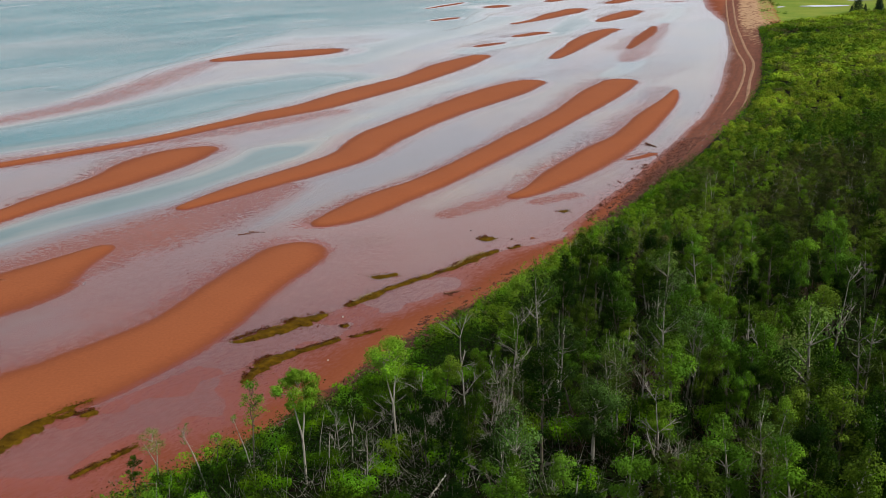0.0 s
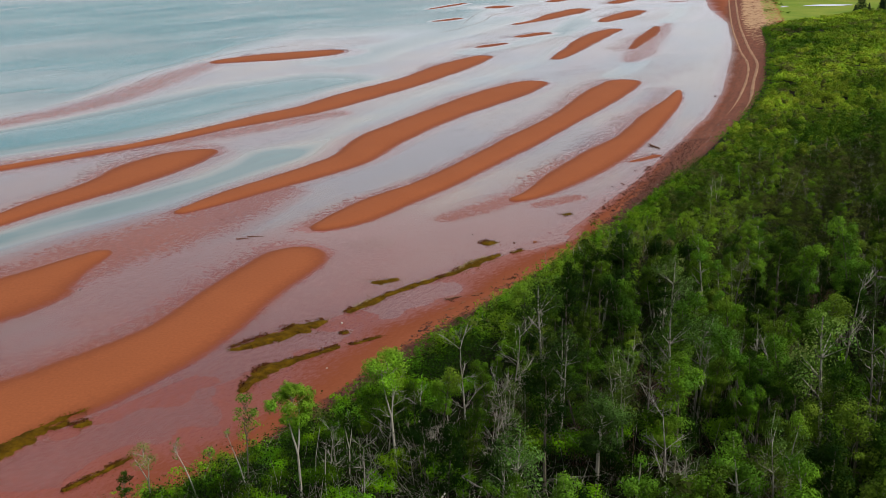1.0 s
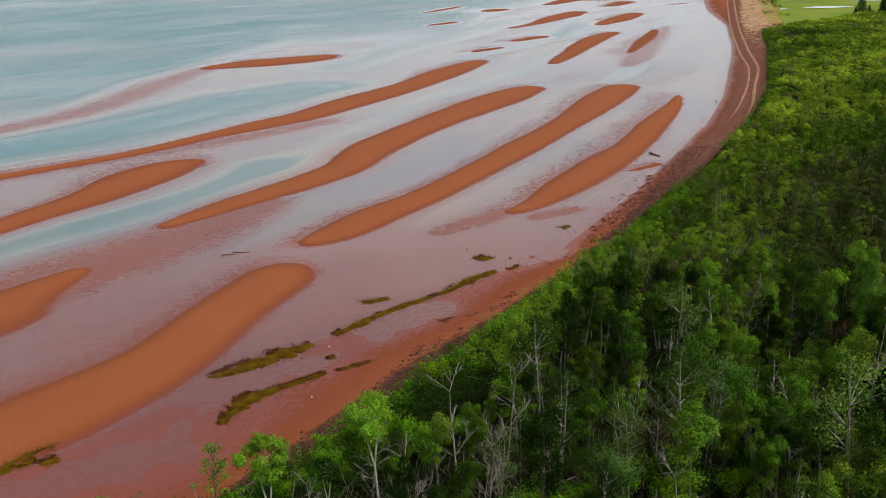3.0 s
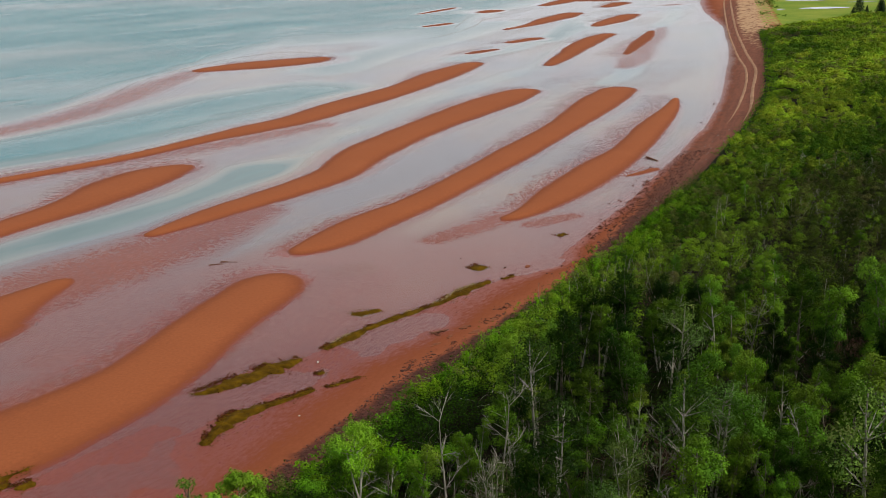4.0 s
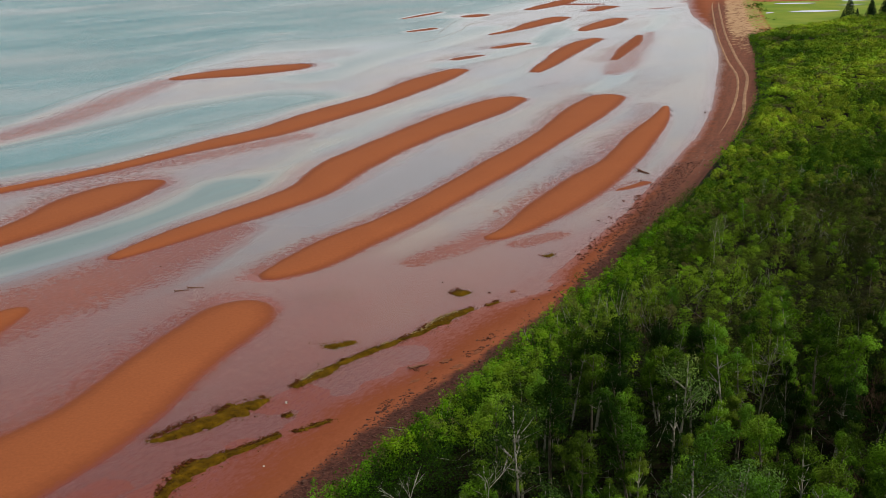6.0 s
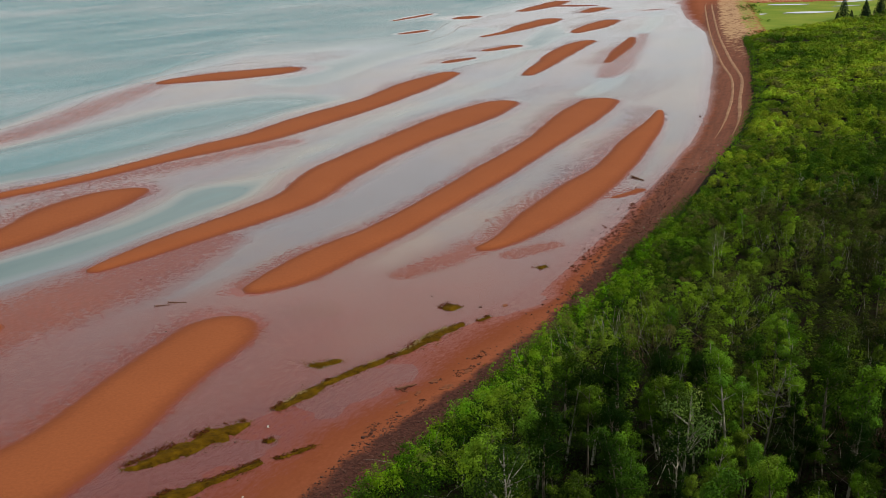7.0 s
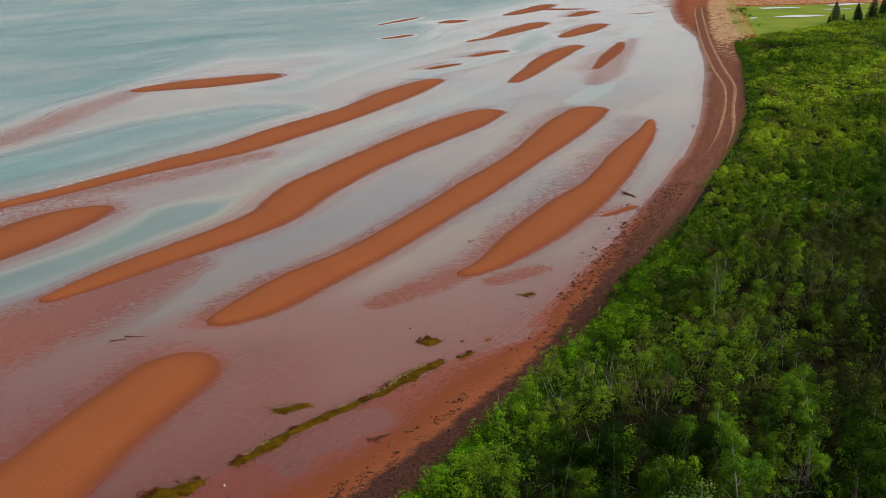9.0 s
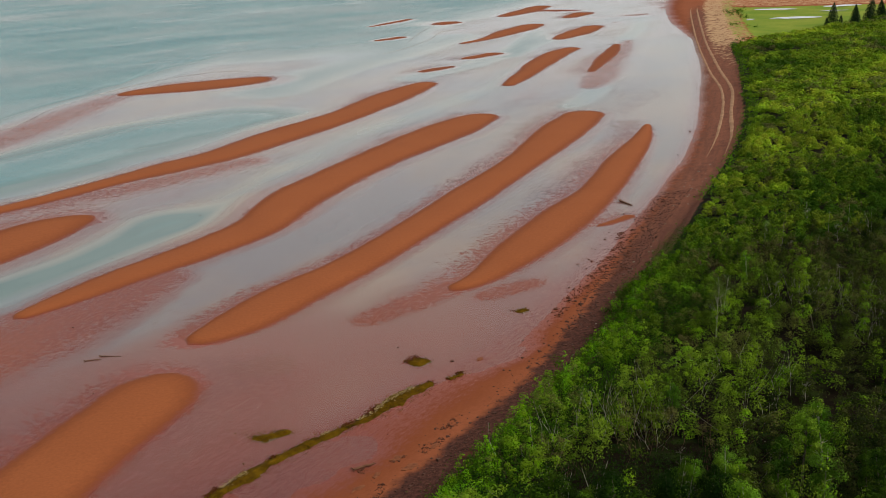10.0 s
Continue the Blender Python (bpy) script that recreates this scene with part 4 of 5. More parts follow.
bush_count = 0
for x, y in scatter(48, 112, 2.0, 0.9, 0.2):
    d = float(inland(np.array(x), np.array(y)))
    if y > 86 and d < 2.2:
        continue
    if bush_count < 170 and (d < (6.0 if y < 70 else 9.5) or rng.random() < (0.34 if y < 70 else 0.16)):
        bush_count += 1
        plant(BUSHES, used_b, x, y, rng.uniform(0.65, 1.15) * (0.72 if d < 6 else 1.0))

for y in np.concatenate([np.arange(50, 94, 1.6), np.arange(94, 145, 1.5)]):
    slope = (table(y + 8, BANK_Y, BANK_X) - table(y - 8, BANK_Y, BANK_X)) / 16
    x = table(y, BANK_Y, BANK_X) + rng.uniform(-3.6 if y < 104 else -5.0, -0.2) * math.sqrt(1 + slope ** 2)
    plant(BUSHES, used_b, float(x), float(y), rng.uniform(0.4, 0.72) * (1.0 if y < 94 else 0.85))

# slender trees standing clear on the lip of the bank
rng = np.random.default_rng(23)
def slender_tree(x, y, top, wide, deep, bark, leaf, stems, lean, count, thick=0.06):
    """A thin tree whose crown, of the given width and depth, ends at the height top above the sea; its bare stems fork low and lean."""
    tree = new("slender_tree")
    high = top - float(ground_height(np.array([x]), np.array([y]))[0])
    fork = wander((0, 0, -0.3), (lean[0] * 0.45, lean[1] * 0.45, high * 0.42), 5, 0.03)
    middle = np.array([lean[0], lean[1], high - deep / 2])
    wood = [tube(fork, np.linspace(thick, thick * 0.8, 5), 7)]
    for k in range(stems):
        spread_to = np.array([math.cos(k * 3.3 + 0.4), math.sin(k * 3.3 + 0.4), 0]) * wide * (0.2 if stems > 1 else 0.0)
        wood.append(tube(wander(fork[-1], middle + spread_to, 6, 0.05), np.linspace(thick * 0.75, thick * 0.3, 6), 6))
    centres, radii = [], []
    for k in range(int(9 + 4 * deep)):
        up = rng.uniform(-0.5, 0.5)
        out = math.sqrt(max(0.27 - up * up, 0.02)) * wide * rng.uniform(0.45, 0.95)
        ang = k * 2.4
        c = middle + np.array([math.cos(ang) * out, math.sin(ang) * out, up * deep * 0.85])
        start = middle + np.array([0, 0, (up - 0.25) * deep * 0.7])
        wood.append(tube(wander(start, c, 4, 0.03), np.linspace(0.022, 0.008, 4), 4))
        centres.append(c)
        radii.append(min(wide, deep) * rng.uniform(0.15, 0.26))
    part("trunk", quad_mesh("trunk", *join(wood), bark), tree)
    crown = part("crown", quad_mesh("crown", *puffs(centres, radii, count, 0.06), leaf, False), tree)
    paint(crown, "tone", np.full(len(crown.data.vertices), 0.44))
    tree.matrix_basis = place_at(x, y, turn=0)
    return tree


tagged(slender_tree(-9.6, 61.0, 17.4, 2.7, 2.2, BIRCH, LEAF, 2, (-0.3, 0.2), 2600, 0.085), "slender tree with a round green crown on two pale stems", "tree", "slender trees of the lip")
tagged(slender_tree(-13.5, 64.6, 15.6, 1.5, 3.6, BARK, LEAF, 1, (0.15, 0.1), 520), "slender tree with a narrow loose crown on the bank's lip", "tree", "slender trees of the lip")
tagged(slender_tree(-13.3, 63.8, 13.4, 0.5, 0.6, BIRCH, GREY_LEAF, 1, (-1.2, 0.3), 160, 0.05), "leaning bare pale stem on the bank's lip", "tree", "slender trees of the lip")
tagged(slender_tree(-16.5, 64.0, 12.8, 0.9, 1.6, BIRCH, GREY_LEAF, 1, (-1.3, 0.4), 200, 0.055), "leaning pale stem with a few grey-green leaves", "tree", "slender trees of the lip")
tagged(slender_tree(-16.5, 67.0, 10.6, 0.9, 0.8, BARK, LEAF, 1, (0.1, 0.0), 700, 0.03), "small tufted sapling on the bank's lip", "tree", "slender trees of the lip")
tagged(slender_tree(-19.8, 65.0, 11.8, 1.9, 1.7, BIRCH, GREY_LEAF, 2, (-0.3, 0.2), 330, 0.06), "sparse pale-stemmed tree with thin brownish leaves", "tree", "slender trees of the lip")
tagged(slender_tree(-21.2, 64.2, 10.4, 1.1, 1.6, BARK, LEAF, 1, (0.0, 0.1), 1300, 0.05), "small dense dark green tree on the bank's lip", "tree", "slender trees of the lip")
tagged(slender_tree(-7.1, 64.1, 14.7, 1.4, 1.5, BIRCH, LEAF, 2, (0.1, 0.1), 900, 0.05), "young tree with a light green crown on pale stems", "tree", "slender trees of the lip")
tagged(slender_tree(-4.3, 66.1, 17.3, 2.6, 2.4, BIRCH, LEAF, 2, (-0.4, 0.2), 1200, 0.085), "birch with two white stems and a green crown", "tree", "slender trees of the lip")
tagged(slender_tree(7.4, 58.6, 17.6, 3.4, 3.0, BIRCH, GREY_LEAF, 1, (0.2, 0.1), 900, 0.13), "broad grey-green tree on a thick pale trunk", "tree", "slender trees of the lip")
for x, y, s in ((-26.2, 65.3, 0.42), (-25.4, 65.4, 0.42), (-22.6, 64.6, 0.4), (-5.6, 62.2, 0.75), (2.7, 64.0, 0.9), (11.8, 66.8, 1.0), (18.8, 64.3, 0.85), (-1.8, 63.2, 0.7), (13.4, 69.0, 0.8), (8.5, 50.5, 0.8), (-7.6, 62.6, 0.62), (-8.3, 63.4, 0.6), (-4.9, 66.8, 0.9), (0.3, 67.4, 1.05), (3.1, 68.9, 1.1), (5.2, 64.0, 0.9), (-5.7, 58.4, 0.7), (-2.1, 61.6, 0.8), (1.7, 62.4, 0.85)):
    copy_thing(DEADS[int(rng.integers(4))], place_at(x, y, s))



def clumps(name, spots, count, size, leaf, label, category, wide=1.15, vary=0.26, ruffle=0.4, flat=0.35):
    """Growth that nobody could count, as one joined mesh of leaf sprays."""
    x, y = spots[:, 0], spots[:, 1]
    g = ground_height(x, y)
    h = stand_height(x, y) * rng.uniform(0.5, 1.25, len(x)) * (1 + 0.45 * fbm(x, y, 7.0, 31))
    at, out, tone, dryness = [], [], [], []
    patch = fbm(x, y, 15.0, 41)
    broad_patch = fbm(x, y, 48.0, 43)
    depth_in = inland(x, y)
    dry_patch = fbm(x, y, 13.0, 47)
    for k in range(len(x)):
        r = wide * rng.uniform(0.55, 1.5)
        lobes = int(rng.integers(4, 9))
        mid = np.stack([rng.normal(0, 0.42, lobes) * r, rng.normal(0, 0.42, lobes) * r, np.zeros(lobes)], 1)
        mid[:, 2] = np.maximum(h[k] - 0.45 * r - 1.1 * np.hypot(mid[:, 0], mid[:, 1]) - rng.uniform(0, 0.5, lobes) * h[k], 0.15)
        big = r * rng.uniform(0.30, 0.55, lobes)
        n = int(count * rng.uniform(0.8, 1.2) * (r / wide) ** 2)
        pick = rng.integers(0, lobes, n)
        d = rng.normal(0, 1, (n, 3))
        d[:, 2] = np.abs(d[:, 2] + 0.35)
        d /= np.linalg.norm(d, axis=1)[:, None]
        p = mid[pick] + d * (big[pick] * (1.08 - 0.4 * rng.random(n) ** 2))[:, None]
        low = rng.random(n) < 0.30
        p[low, 2] *= rng.random(low.sum())
        at.append(p + np.array([x[k], y[k], g[k]]))
        out.append(d)
        dryness.append(np.full(n, 0.75 * float(rng.random() < 0.06 + 0.35 * max(dry_patch[k], 0))))
        # Tone drops inland, painting in the shade of taller, darker growth.
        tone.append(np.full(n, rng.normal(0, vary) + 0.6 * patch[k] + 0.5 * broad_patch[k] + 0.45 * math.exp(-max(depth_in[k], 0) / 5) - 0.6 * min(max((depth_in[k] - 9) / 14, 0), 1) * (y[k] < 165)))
    ob = new(name, quad_mesh(name, *leaf_quads(np.concatenate(at), np.concatenate(out), size, flat, ruffle), leaf, False))
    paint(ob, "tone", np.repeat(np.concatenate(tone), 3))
    paint(ob, "dryness", np.repeat(np.concatenate(dryness), 3))
    return tagged(ob, label, category, kind="stuff")


def undergrowth(name, spots, count, tall, size, leaf, label):
    at, out = [], []
    g = ground_height(spots[:, 0], spots[:, 1])
    for (x, y), z in zip(spots, g):
        n = int(count * rng.uniform(0.5, 1.4))
        p = np.clip(rng.normal(0, 0.5, (n, 3)), -0.9, 0.9)
        p[:, 2] = np.abs(rng.normal(0, 0.5, n)) * tall
        at.append(p + np.array([x, y, z]))
        out.append(rng.normal(0, 0.4, (n, 3)) + np.array([0, 0, 0.6]))
    ob = new(name, quad_mesh(name, *leaf_quads(np.concatenate(at), np.concatenate(out), size), leaf, False))
    return tagged(ob, label, "undergrowth", kind="stuff")


def hollows(spots, size, level):
    """Leave dark gaps in the growth."""
    return spots[(fbm(spots[:, 0], spots[:, 1], size, 77) > level) | (inland(spots[:, 0], spots[:, 1]) < 3)]


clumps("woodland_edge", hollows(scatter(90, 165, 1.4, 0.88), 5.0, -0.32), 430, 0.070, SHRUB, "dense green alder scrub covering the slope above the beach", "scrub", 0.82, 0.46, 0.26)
clumps("hillside_scrub", hollows(scatter(163, 265, 1.75, 0.9, 1.3), 7.0, -0.50), 330, 0.13, FAR_SHRUB, "dense green scrub covering the low hillside", "scrub", 1.05, 0.15, 0.45, 0.5)
clumps("distant_scrub", hollows(scatter(262, 520, 2.9, 0.92, 2.4), 12.0, -0.55), 250, 0.27, FAR_SHRUB, "distant green scrub beside the marsh", "scrub", 2.0, 0.14, 0.4, 0.6)

FERN = make_leaf("fern_leaves", (0.020, 0.070, 0.002), (0.215, 0.430, 0.012), (0.10, 0.09, 0.03), 0.35, 1.4)
edge = np.concatenate([scatter(52, 90, 1.25, 0.8, -2.6), scatter(90, 146, 1.05, 0.95, -4.9), scatter(146, 166, 1.05, 0.95, -4.4), scatter(166, 180, 1.25, 0.8, -1.0)])
edge = edge[(inland(edge[:, 0], edge[:, 1]) + 5.5 * fbm(edge[:, 0], edge[:, 1], 8.0, 67) < 7.5)]
undergrowth("ferns", edge, 120, 1.5, 0.07, FERN, "bright green ferns and brambles along the top of the bank")

slope_spots = np.concatenate([scatter(50, 96, 0.95, 0.95, -3.6), scatter(96, 166, 1.1, 0.9, -4.6)])
slope_spots = slope_spots[inland(slope_spots[:, 0], slope_spots[:, 1]) < 1.5]
clumps("bank_scrub", slope_spots, 150, 0.07, SHRUB, "low bright green bushes and brambles covering the bank", "scrub", 0.6, 0.3, 0.4)

lip = scatter(200, 425, 1.5, 0.9, -0.9, 0)
lip = lip[inland(lip[:, 0], lip[:, 1]) < 2.4]
undergrowth("edge_grass", lip, 26, 1.1, 0.16, FERN, "tall yellow-green grass along the low bank")

dune_spots = np.stack([rng.uniform(110, 175, 1500), rng.uniform(395, 570, 1500)], 1)
dune_in = inland(dune_spots[:, 0], dune_spots[:, 1])
dune_spots = dune_spots[(dune_in > 2) & (dune_in < 13) & (fbm(dune_spots[:, 0], dune_spots[:, 1], 14.0, 5) > -0.1)]
undergrowth("dune_grass", dune_spots, 22, 1.0, 0.22, FERN, "tufts of pale green grass on the sandy dune")

SPRUCES = [spruce(8.6, 6.4), spruce(7.5, 5.6)]
for k, (x, y, s) in enumerate([(174, 474, 1.0), (187, 484, 0.9), (196, 490, 1.05), (203, 497, 1.1), (210, 503, 0.95), (181, 468, 0.6), (216, 509, 1.15), (223, 514, 1.0), (206, 488, 0.9), (214, 496, 1.1), (230, 520, 1.1), (178, 476, 0.5), (184, 476, 0.7), (192, 482, 0.75), (199, 486, 0.7), (208, 494, 0.8), (220, 504, 0.9), (226, 508, 0.8), (170, 470, 0.4)]):
    ob = SPRUCES[k] if k < 2 else copy_thing(SPRUCES[k % 2], place_at(x, y, s))
    if k < 2:
        ob.matrix_basis = place_at(x, y, s)
    tagged(ob, "dark green spruce standing beside the salt marsh", "tree", "spruces by the marsh")


# ---------------------------------------------------------------- undergrowth and fallen wood
def brushwood(name, spots, count, length, radius, material, label, up=0.5):
    """Thin standing and leaning twigs and poles."""
    pieces = []
    g = ground_height(spots[:, 0], spots[:, 1])
    for (x, y), z in zip(spots, g):
        for _ in range(int(count * rng.uniform(0.5, 1.5))):
            a = np.array([x + rng.normal(0, 1.1), y + rng.normal(0, 1.1), z - 0.15])
            v = np.array([rng.normal(0, 0.5), rng.normal(0, 0.5), abs(rng.normal(up, 0.3)) + 0.05])
            ln = length * rng.uniform(0.5, 1.3)
            b = a + v / np.linalg.norm(v) * ln
            m = (a + b) / 2 + rng.normal(0, 0.07 * ln, 3)
            pieces.append(tube([a, m, b], [radius, radius * 0.75, radius * 0.35], 3))
    return tagged(new(name, quad_mesh(name, *join(pieces), material)), label, "brushwood", kind="stuff")


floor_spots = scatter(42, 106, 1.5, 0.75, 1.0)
undergrowth("undergrowth", floor_spots, 170, 1.9, 0.085, UNDER, "ferns and saplings under the trees, coloured near black for shade")
brushwood("brushwood", np.array([p for p in floor_spots if rng.random() < 0.12 + 0.8 * opening(*p)]), 9, 2.0, 0.018, DEAD, "tangle of grey dead twigs and leaning poles under trees", 0.35)
snags = np.array([p for p in scatter(55, 70, 1.6, 0.8, 2.0) if p[0] < 9])
brushwood("bleached_twigs", snags, 3, 2.0, 0.013, DEAD, "bleached bare twigs of dying bushes near the lip", 1.0)
RUST = make_bark("withered_twigs", (0.11, 0.055, 0.035), (0.045, 0.024, 0.015), 0.5)
withered = np.concatenate([rng.normal((a, b), (1.6, 1.3), (7, 2)) for a, b in ((13, 71), (7, 64), (16, 58), (3, 69), (24, 76), (30, 88))])
brushwood("withered_brush", withered, 45, 2.3, 0.011, RUST, "rust-brown withered twigs of dead bushes in the wood", 0.8)
thin = scatter(104, 172, 3.2, 0.5, 3.0)
thin = thin[fbm(thin[:, 0], thin[:, 1], 12.0, 61) > 0.22]
brushwood("withered_scrub", thin, 14, 2.7, 0.012, RUST, "brown leafless twigs of withered bushes among green scrub", 1.2)
young = np.array([p for p in floor_spots if float(inland(np.array(p[0]), np.array(p[1]))) > 9 and rng.random() < 0.07])
brushwood("pole_stems", young, 2, 3.4, 0.028, BIRCH, "thin pale stems of young trees in the wood", 2.6)
grey = np.array([p for p in scatter(104, 200, 2.4, 0.6, 3.0) if float(fbm(np.array(p[0]), np.array(p[1]), 16.0, 23)) + math.exp(-(((p[0] - 42) / 9) ** 2 + ((p[1] - 140) / 12) ** 2)) > 0.42])
brushwood("leafless_scrub", grey, 8, 3.1, 0.018, DEAD, "patches of grey leafless scrub among green bushes", 1.3)


def fallen_log(x, y, length, turn, pitch, radius=0.11):
    log = new("fallen_trunk")
    line = wander((-length / 2, 0, 0), (length / 2, 0, length * math.tan(radians(pitch))), 7, 0.05)
    part("stem", quad_mesh("stem", *tube(line, np.linspace(radius, radius * 0.4, 7), 7), DEAD), log)
    for k in range(5):
        at = line[2 + k % 5]
        v = rng.normal(0, 1, 3)
        v /= np.linalg.norm(v)
        part("stub", quad_mesh("stub", *tube([at, at + v * 0.4, at + v * 0.8 + np.array([0, 0, 0.1])], [radius * 0.4, radius * 0.25, 0.01], 4), DEAD), log)
    log.matrix_basis = pose(x, y, float(ground_height(np.array([x]), np.array([y]))[0]) + radius * 0.8 + 0.5 * length * 0.0, 0, 0, turn)
    return tagged(log, "bleached fallen tree trunk lying among brushwood", "fallen tree", "fallen trees in the wood")


for x, y, length, turn, pitch in ((5.1, 66.0, 3.6, 15, 12), (4.5, 54.5, 5.0, 25, 16), (8.0, 51.0, 4.0, 70, 5), (12.5, 50.0, 5.0, -20, 8), (1.5, 58.0, 4.0, 140, 10), (15.5, 53.0, 4.5, 35, 12), (6.5, 60.0, 3.5, 5, 6), (-2.0, 56.0, 3.5, 60, 14)):
    fallen_log(x, y, length, turn, pitch)


# ---------------------------------------------------------------- stones, driftwood
def stones(name, places, size, material, label, category):
    """Small broken stones: squashed uneven hexahedra in one mesh."""
    corner = np.array([[-1, -1, -0.5], [1, -1, -0.5], [1, 1, -0.5], [-1, 1, -0.5], [-0.7, -0.7, 0.6], [0.7, -0.7, 0.6], [0.7, 0.7, 0.6], [-0.7, 0.7, 0.6]])
    face = np.array([[0, 3, 2, 1], [4, 5, 6, 7], [0, 1, 5, 4], [1, 2, 6, 5], [2, 3, 7, 6], [3, 0, 4, 7]])
    pieces = []
    z = ground_height(places[:, 0], places[:, 1])
    for (x, y), h in zip(places, z):
        r = size * rng.lognormal(0, 0.45)
        c = corner * (1 + rng.normal(0, 0.16, (8, 3))) * r * np.array([1, rng.uniform(0.6, 1), rng.uniform(0.5, 0.9)])
        a = rng.uniform(0, 6.28)
        rot = np.array([[math.cos(a), -math.sin(a), 0], [math.sin(a), math.cos(a), 0], [0, 0, 1]])
        pieces.append((c @ rot.T + np.array([x, y, max(h, -0.02) + r * 0.2]), face))
    return tagged(new(name, quad_mesh(name, *join(pieces), material, False)), label, category, kind="stuff")


def along_shore(n, y0, y1, d0, d1):
    y = rng.uniform(y0, y1, n)
    slope = (table(y + 8, BANK_Y, BANK_X) - table(y - 8, BANK_Y, BANK_X)) / 16
    return np.stack([table(y, BANK_Y, BANK_X) + rng.uniform(d0, d1, n) * np.sqrt(1 + slope ** 2), y], 1)


stones("beach_stones", np.concatenate([along_shore(7400, 72, 215, -9.0, -4.2), along_shore(2600, 70, 118, -12.0, -8.0), along_shore(500, 85, 215, -9.8, -8.0), along_shore(160, 100, 205, -12.0, -9.0)]), 0.055, ROCK, "dark red-brown stones strewn along the foot of the bank", "stones")
stones("pale_stones", along_shore(90, 90, 235, -6.0, -2.5), 0.09, make_plain("pale_stone", (0.20, 0.17, 0.14), (0.34, 0.30, 0.26), 2.0), "pale grey stones below the bank", "stones")
stones("wrack", np.concatenate([along_shore(200, 110, 200, -12.5, -9.5), along_shore(60, 215, 330, -13.5, -10)]), 0.05, ROCK, "dark weed scraps and stones along the water's edge", "stones")
flat_spots = np.stack([rng.uniform(-50, 30, 500), rng.uniform(90, 230, 500)], 1)
flat_spots = flat_spots[inland(flat_spots[:, 0], flat_spots[:, 1]) < -14]
stones("flat_scraps", flat_spots[::5], 0.05, ROCK, "small dark stones and weed scraps on the wet flats", "stones")
# Small lumps standing in for white dots of unsettled kind.
stones("white_specks", np.concatenate([flat_spots[1::12], np.array([(-30.1, 158.4), (-26.0, 162.5), (-33.4, 144.7), (-33.1, 137.5), (-34.5, 135.8)])]), 0.045, make_plain("white_speck", (0.45, 0.44, 0.42), (0.62, 0.61, 0.59), 3.0), "small white specks scattered over the wet flats", "shells")


def driftwood(x, y, length, turn, radius):
    log = new("driftwood_log")
    line = wander((-length / 2, 0, 0), (length / 2, 0, 0.1), 8, 0.05)
    part("stem", quad_mesh("stem", *tube(line, radius * np.array([0.9, 1.1, 1, 0.95, 0.85, 0.8, 0.6, 0.3]), 8), LOG), log)
    roots = []
    for k in range(6):
        v = np.array([-0.6, math.cos(k * 1.05), abs(math.sin(k * 1.05)) * 0.7])
        roots.append(tube([line[0], line[0] + v * radius * 2, line[0] + v * radius * 3.6], [radius * 0.5, radius * 0.3, 0.02], 5))
    part("roots", quad_mesh("roots", *join(roots), LOG), log)
    log.matrix_basis = pose(x, y, max(float(ground_height(np.array([x]), np.array([y]))[0]), 0) + radius * 0.6, 0, 0, turn)
    return tagged(log, "grey-brown driftwood log stranded on the wet sand", "driftwood", "stranded driftwood")


driftwood(38.6, 208.6, 3.2, -62, 0.17)
driftwood(-0.4, 124.2, 1.9, 25, 0.11)
driftwood(-29.9, 150.3, 1.7, 10, 0.06)
driftwood(-28.3, 151.2, 2.2, -8, 0.07)


def ledge(x, y, length, seed):
    """Dark broken flakes of a sandstone shelf, strewn along the shore line."""
    local = np.random.default_rng(seed)
    n = int(26 * length)
    run = local.uniform(-0.5, 0.5, n) * length
    off = local.normal(0, 0.16, n) * (1 + 0.4 * length * (1 - 2 * np.abs(run) / length)) + 0.35 * np.sin(run * 1.7 + seed)
    return np.stack([x + 0.45 * run - 0.9 * off, y + 0.9 * run + 0.45 * off], 1)


FLAKE = make_plain("dark_shelf_stone", (0.050, 0.020, 0.014), (0.150, 0.055, 0.032), 2.0, 0.8)
flakes = np.concatenate([ledge(x, y, length, k) for k, (x, y, length) in enumerate((
    (24.0, 166.2, 7.0), (21.0, 160.0, 4.0), (29.4, 178.3, 6.0), (27.6, 174.0, 4.0), (32.6, 184.8, 5.0), (31.0, 174.2, 5.0), (34.0, 190.5, 4.0), (33.2, 181.0, 4.0),
    (-0.2, 124.0, 2.2), (5.4, 127.4, 3.2), (2.2, 125.4, 1.6), (7.0, 131.5, 2.5), (0.8, 119.6, 3.0), (-3.4, 115.0, 3.0))) ])
stones("shelf_flakes", flakes, 0.052, FLAKE, "dark broken sandstone flakes in streaks across the beach", "stones")


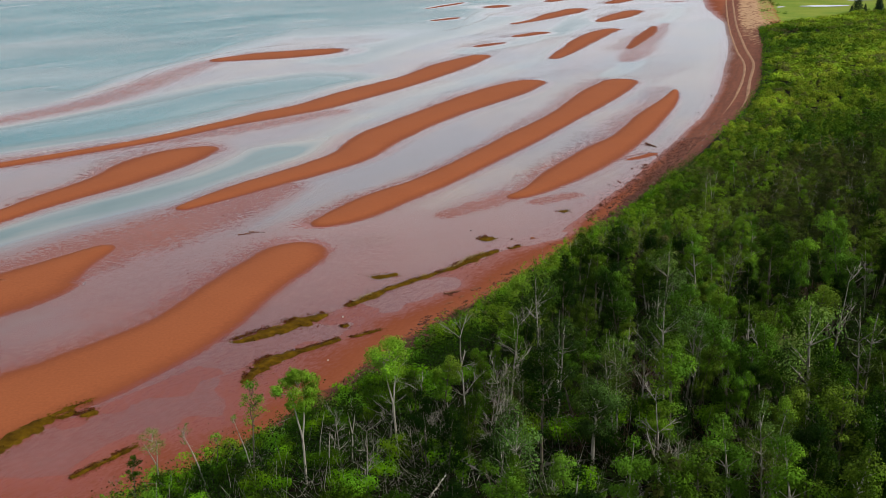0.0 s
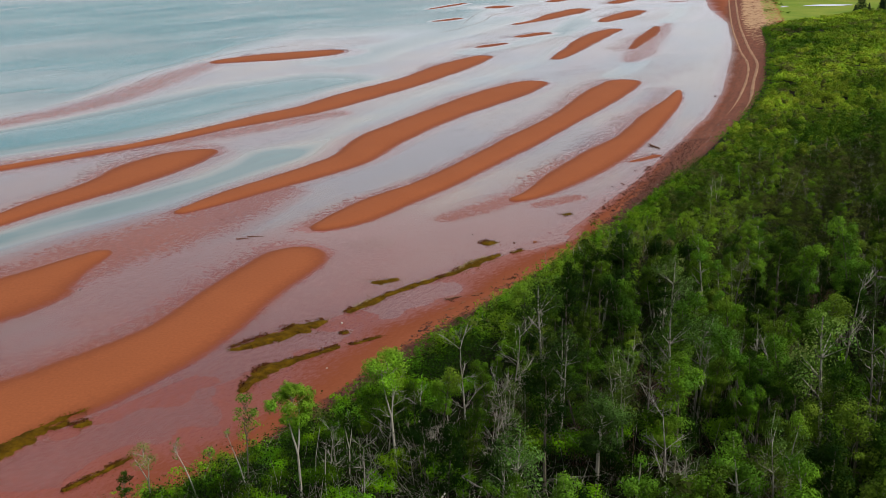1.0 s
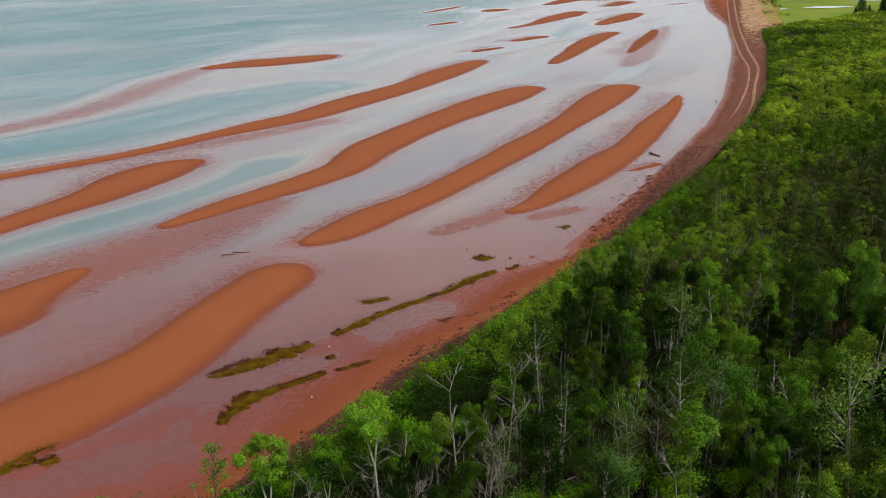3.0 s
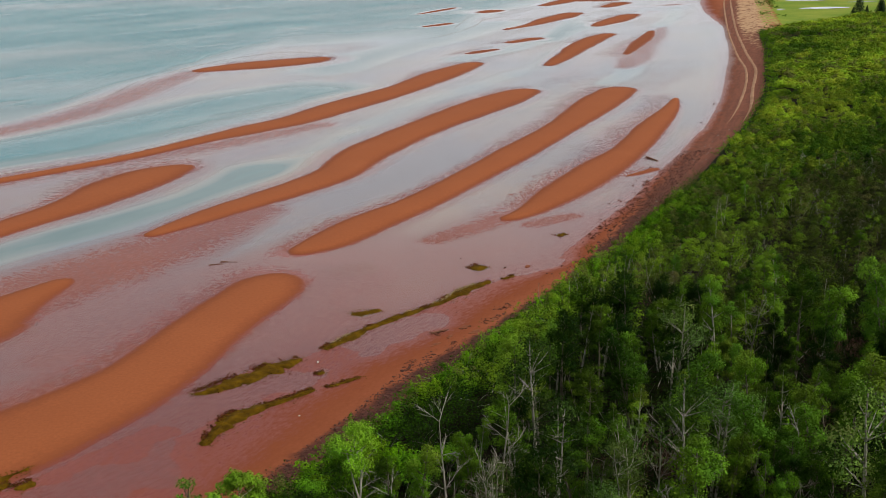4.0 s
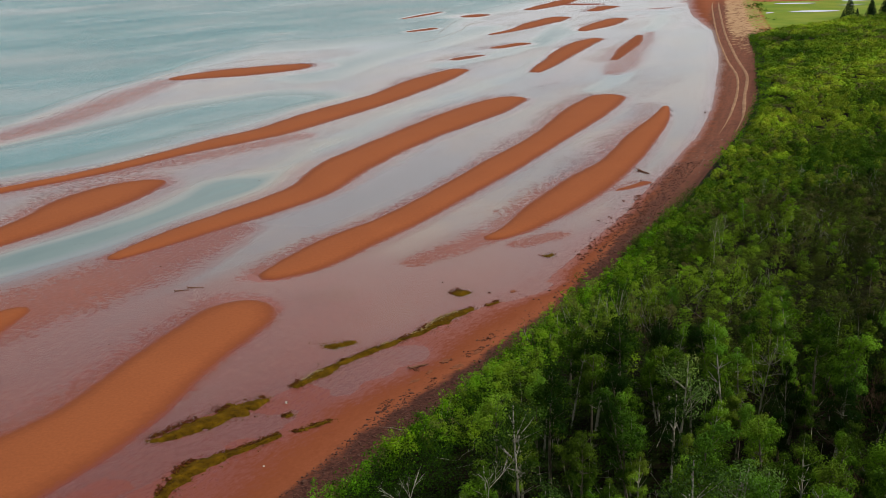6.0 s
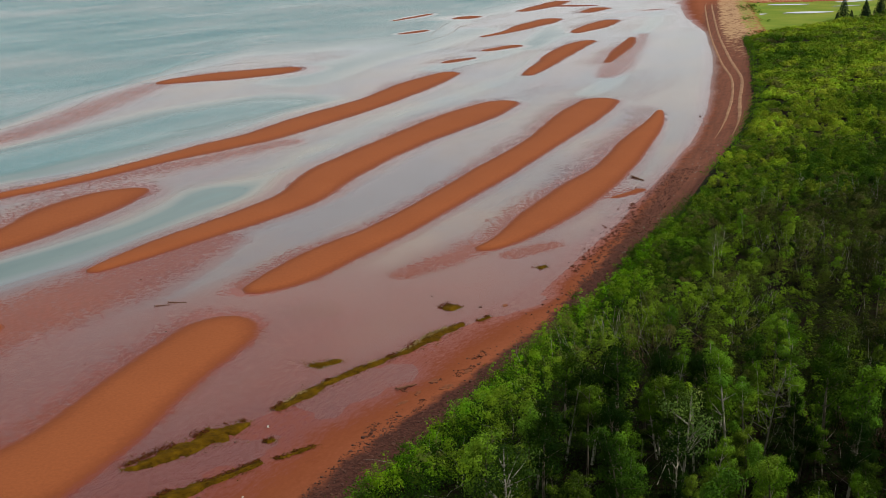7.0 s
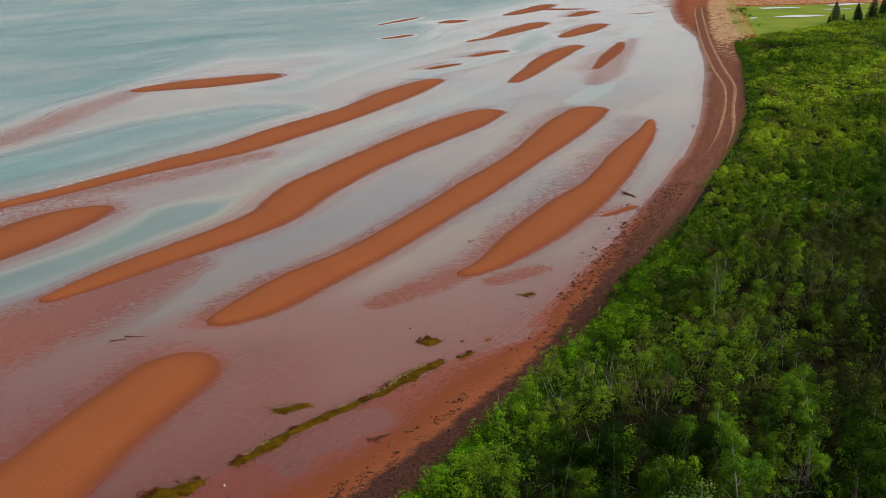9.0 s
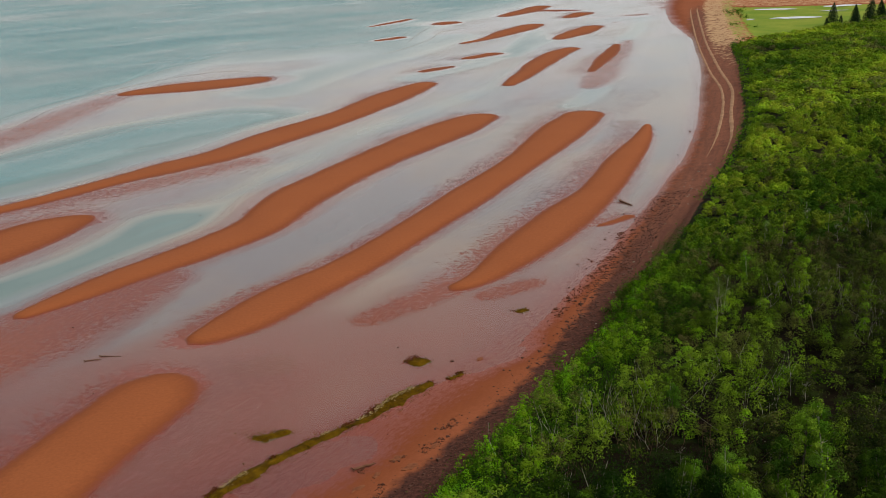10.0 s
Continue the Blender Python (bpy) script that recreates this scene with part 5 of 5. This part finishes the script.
# ---------------------------------------------------------------- ponds of the salt marsh
def pond(x, y, length, width, turn, seed):
    n = 40
    a = np.linspace(0, 2 * np.pi, n, endpoint=False)
    wob = 1 + 0.25 * fbm(np.cos(a) * 3 + seed * 9, np.sin(a) * 3, 1.6, seed)
    t = radians(turn)
    px, py = np.cos(a) * length / 2 * wob, np.sin(a) * width / 2 * wob
    ring = np.stack([x + px * math.cos(t) - py * math.sin(t), y + px * math.sin(t) + py * math.cos(t), np.full(n, 1.06)], 1)
    co = np.concatenate([ring, (ring - [x, y, 0]) * [1.03, 1.03, 0.7] + [x, y, 0], [[x, y, 1.06]]])
    k = np.arange(n)
    k2 = (k + 1) % n
    quads = np.concatenate([np.stack([k, k2, np.full(n, 2 * n), np.full(n, 2 * n)], 1)[:, :3]])
    ob = new("pond", quad_mesh("pond", co, quads, POND))
    return tagged(ob, "still pale pond in the salt marsh grass", "pond", "ponds of the marsh", "structure")


for k, (x, y, length, width, turn) in enumerate(((172, 510, 22, 9, 6), (178, 555, 20, 7, -5), (214, 566, 22, 8, 20), (148, 506, 11, 6, 30), (200, 540, 14, 3, 10))):
    pond(x, y, length, width, turn, k + 1)

clumps("woodland", np.concatenate([scatter(4, 46, 3.0, 0.85, 3.0, 40), np.array([p for p in scatter(46, 104, 3.2, 0.8, 3.0, 34) if p[0] > 0.39 * p[1] + 12])]), 260, 0.17, LEAF,
       "green broadleaf wood covering the headland", "woodland", 1.7)


def slab(x, y, length, turn, seed):
    """A worn flat sandstone slab with an uneven rim."""
    n = 14
    a = np.linspace(0, 2 * np.pi, n, endpoint=False)
    r = 1 + 0.75 * fbm(np.cos(a) * 4 + seed * 7, np.sin(a) * 4, 1.3, seed)
    t = radians(turn)
    ring = np.stack([np.cos(a) * r * length / 2, np.sin(a) * r * length / 4.5], 1)
    ring = np.stack([ring[:, 0] * math.cos(t) - ring[:, 1] * math.sin(t), ring[:, 0] * math.sin(t) + ring[:, 1] * math.cos(t)], 1)
    g = float(ground_height(np.array([x]), np.array([y]))[0])
    top = 0.04 + 0.04 * rng.random(n)
    co = np.concatenate([np.column_stack([ring * 1.08 + [x, y], np.full(n, g - 0.12)]), np.column_stack([ring + [x, y], g + top * 0.8]),
                         np.column_stack([ring * 0.82 + [x, y], g + top]), np.column_stack([ring * 0.05 + [x, y], np.full(n, g + 0.07)])])
    k = np.arange(n)
    k2 = (k + 1) % n
    quads = np.concatenate([np.stack([k + b * n, k2 + b * n, k2 + (b + 1) * n, k + (b + 1) * n], 1) for b in range(3)])
    ob = new("sandstone_slab", quad_mesh("sandstone_slab", co, quads, SLAB, False))
    return tagged(ob, "low weathered red sandstone slab on the upper beach", "rock", "sandstone slabs of the beach")


SLAB = make_plain("red_sandstone", (0.12, 0.040, 0.022), (0.25, 0.090, 0.045), 2.5, 0.85, 0.6, 0.06)
for k, (x, y, length) in enumerate(((2.2, 125.4, 1.5), (5.6, 127.2, 1.1), (0.6, 122.6, 1.0), (3.4, 123.6, 1.7), (-0.8, 120.6, 1.3), (10.8, 146.8, 1.2))):
    slab(x, y, length, 55 + 12 * (k % 3 - 1), k + 3)

# small trees and bare snags standing out of the scrub
for x, y in scatter(106, 172, 8.5, 0.8, 6.0, 8):
    pick = rng.random()
    if pick < 0.4:
        copy_thing(DEADS[int(rng.integers(4))], place_at(x, y, rng.uniform(0.45, 0.65)))
    elif pick < 0.7:
        copy_thing(THIN[int(rng.integers(4))], place_at(x, y, rng.uniform(0.45, 0.65)))
    else:
        copy_thing(TREES[int(rng.integers(9))], place_at(x, y, rng.uniform(0.4, 0.55)))
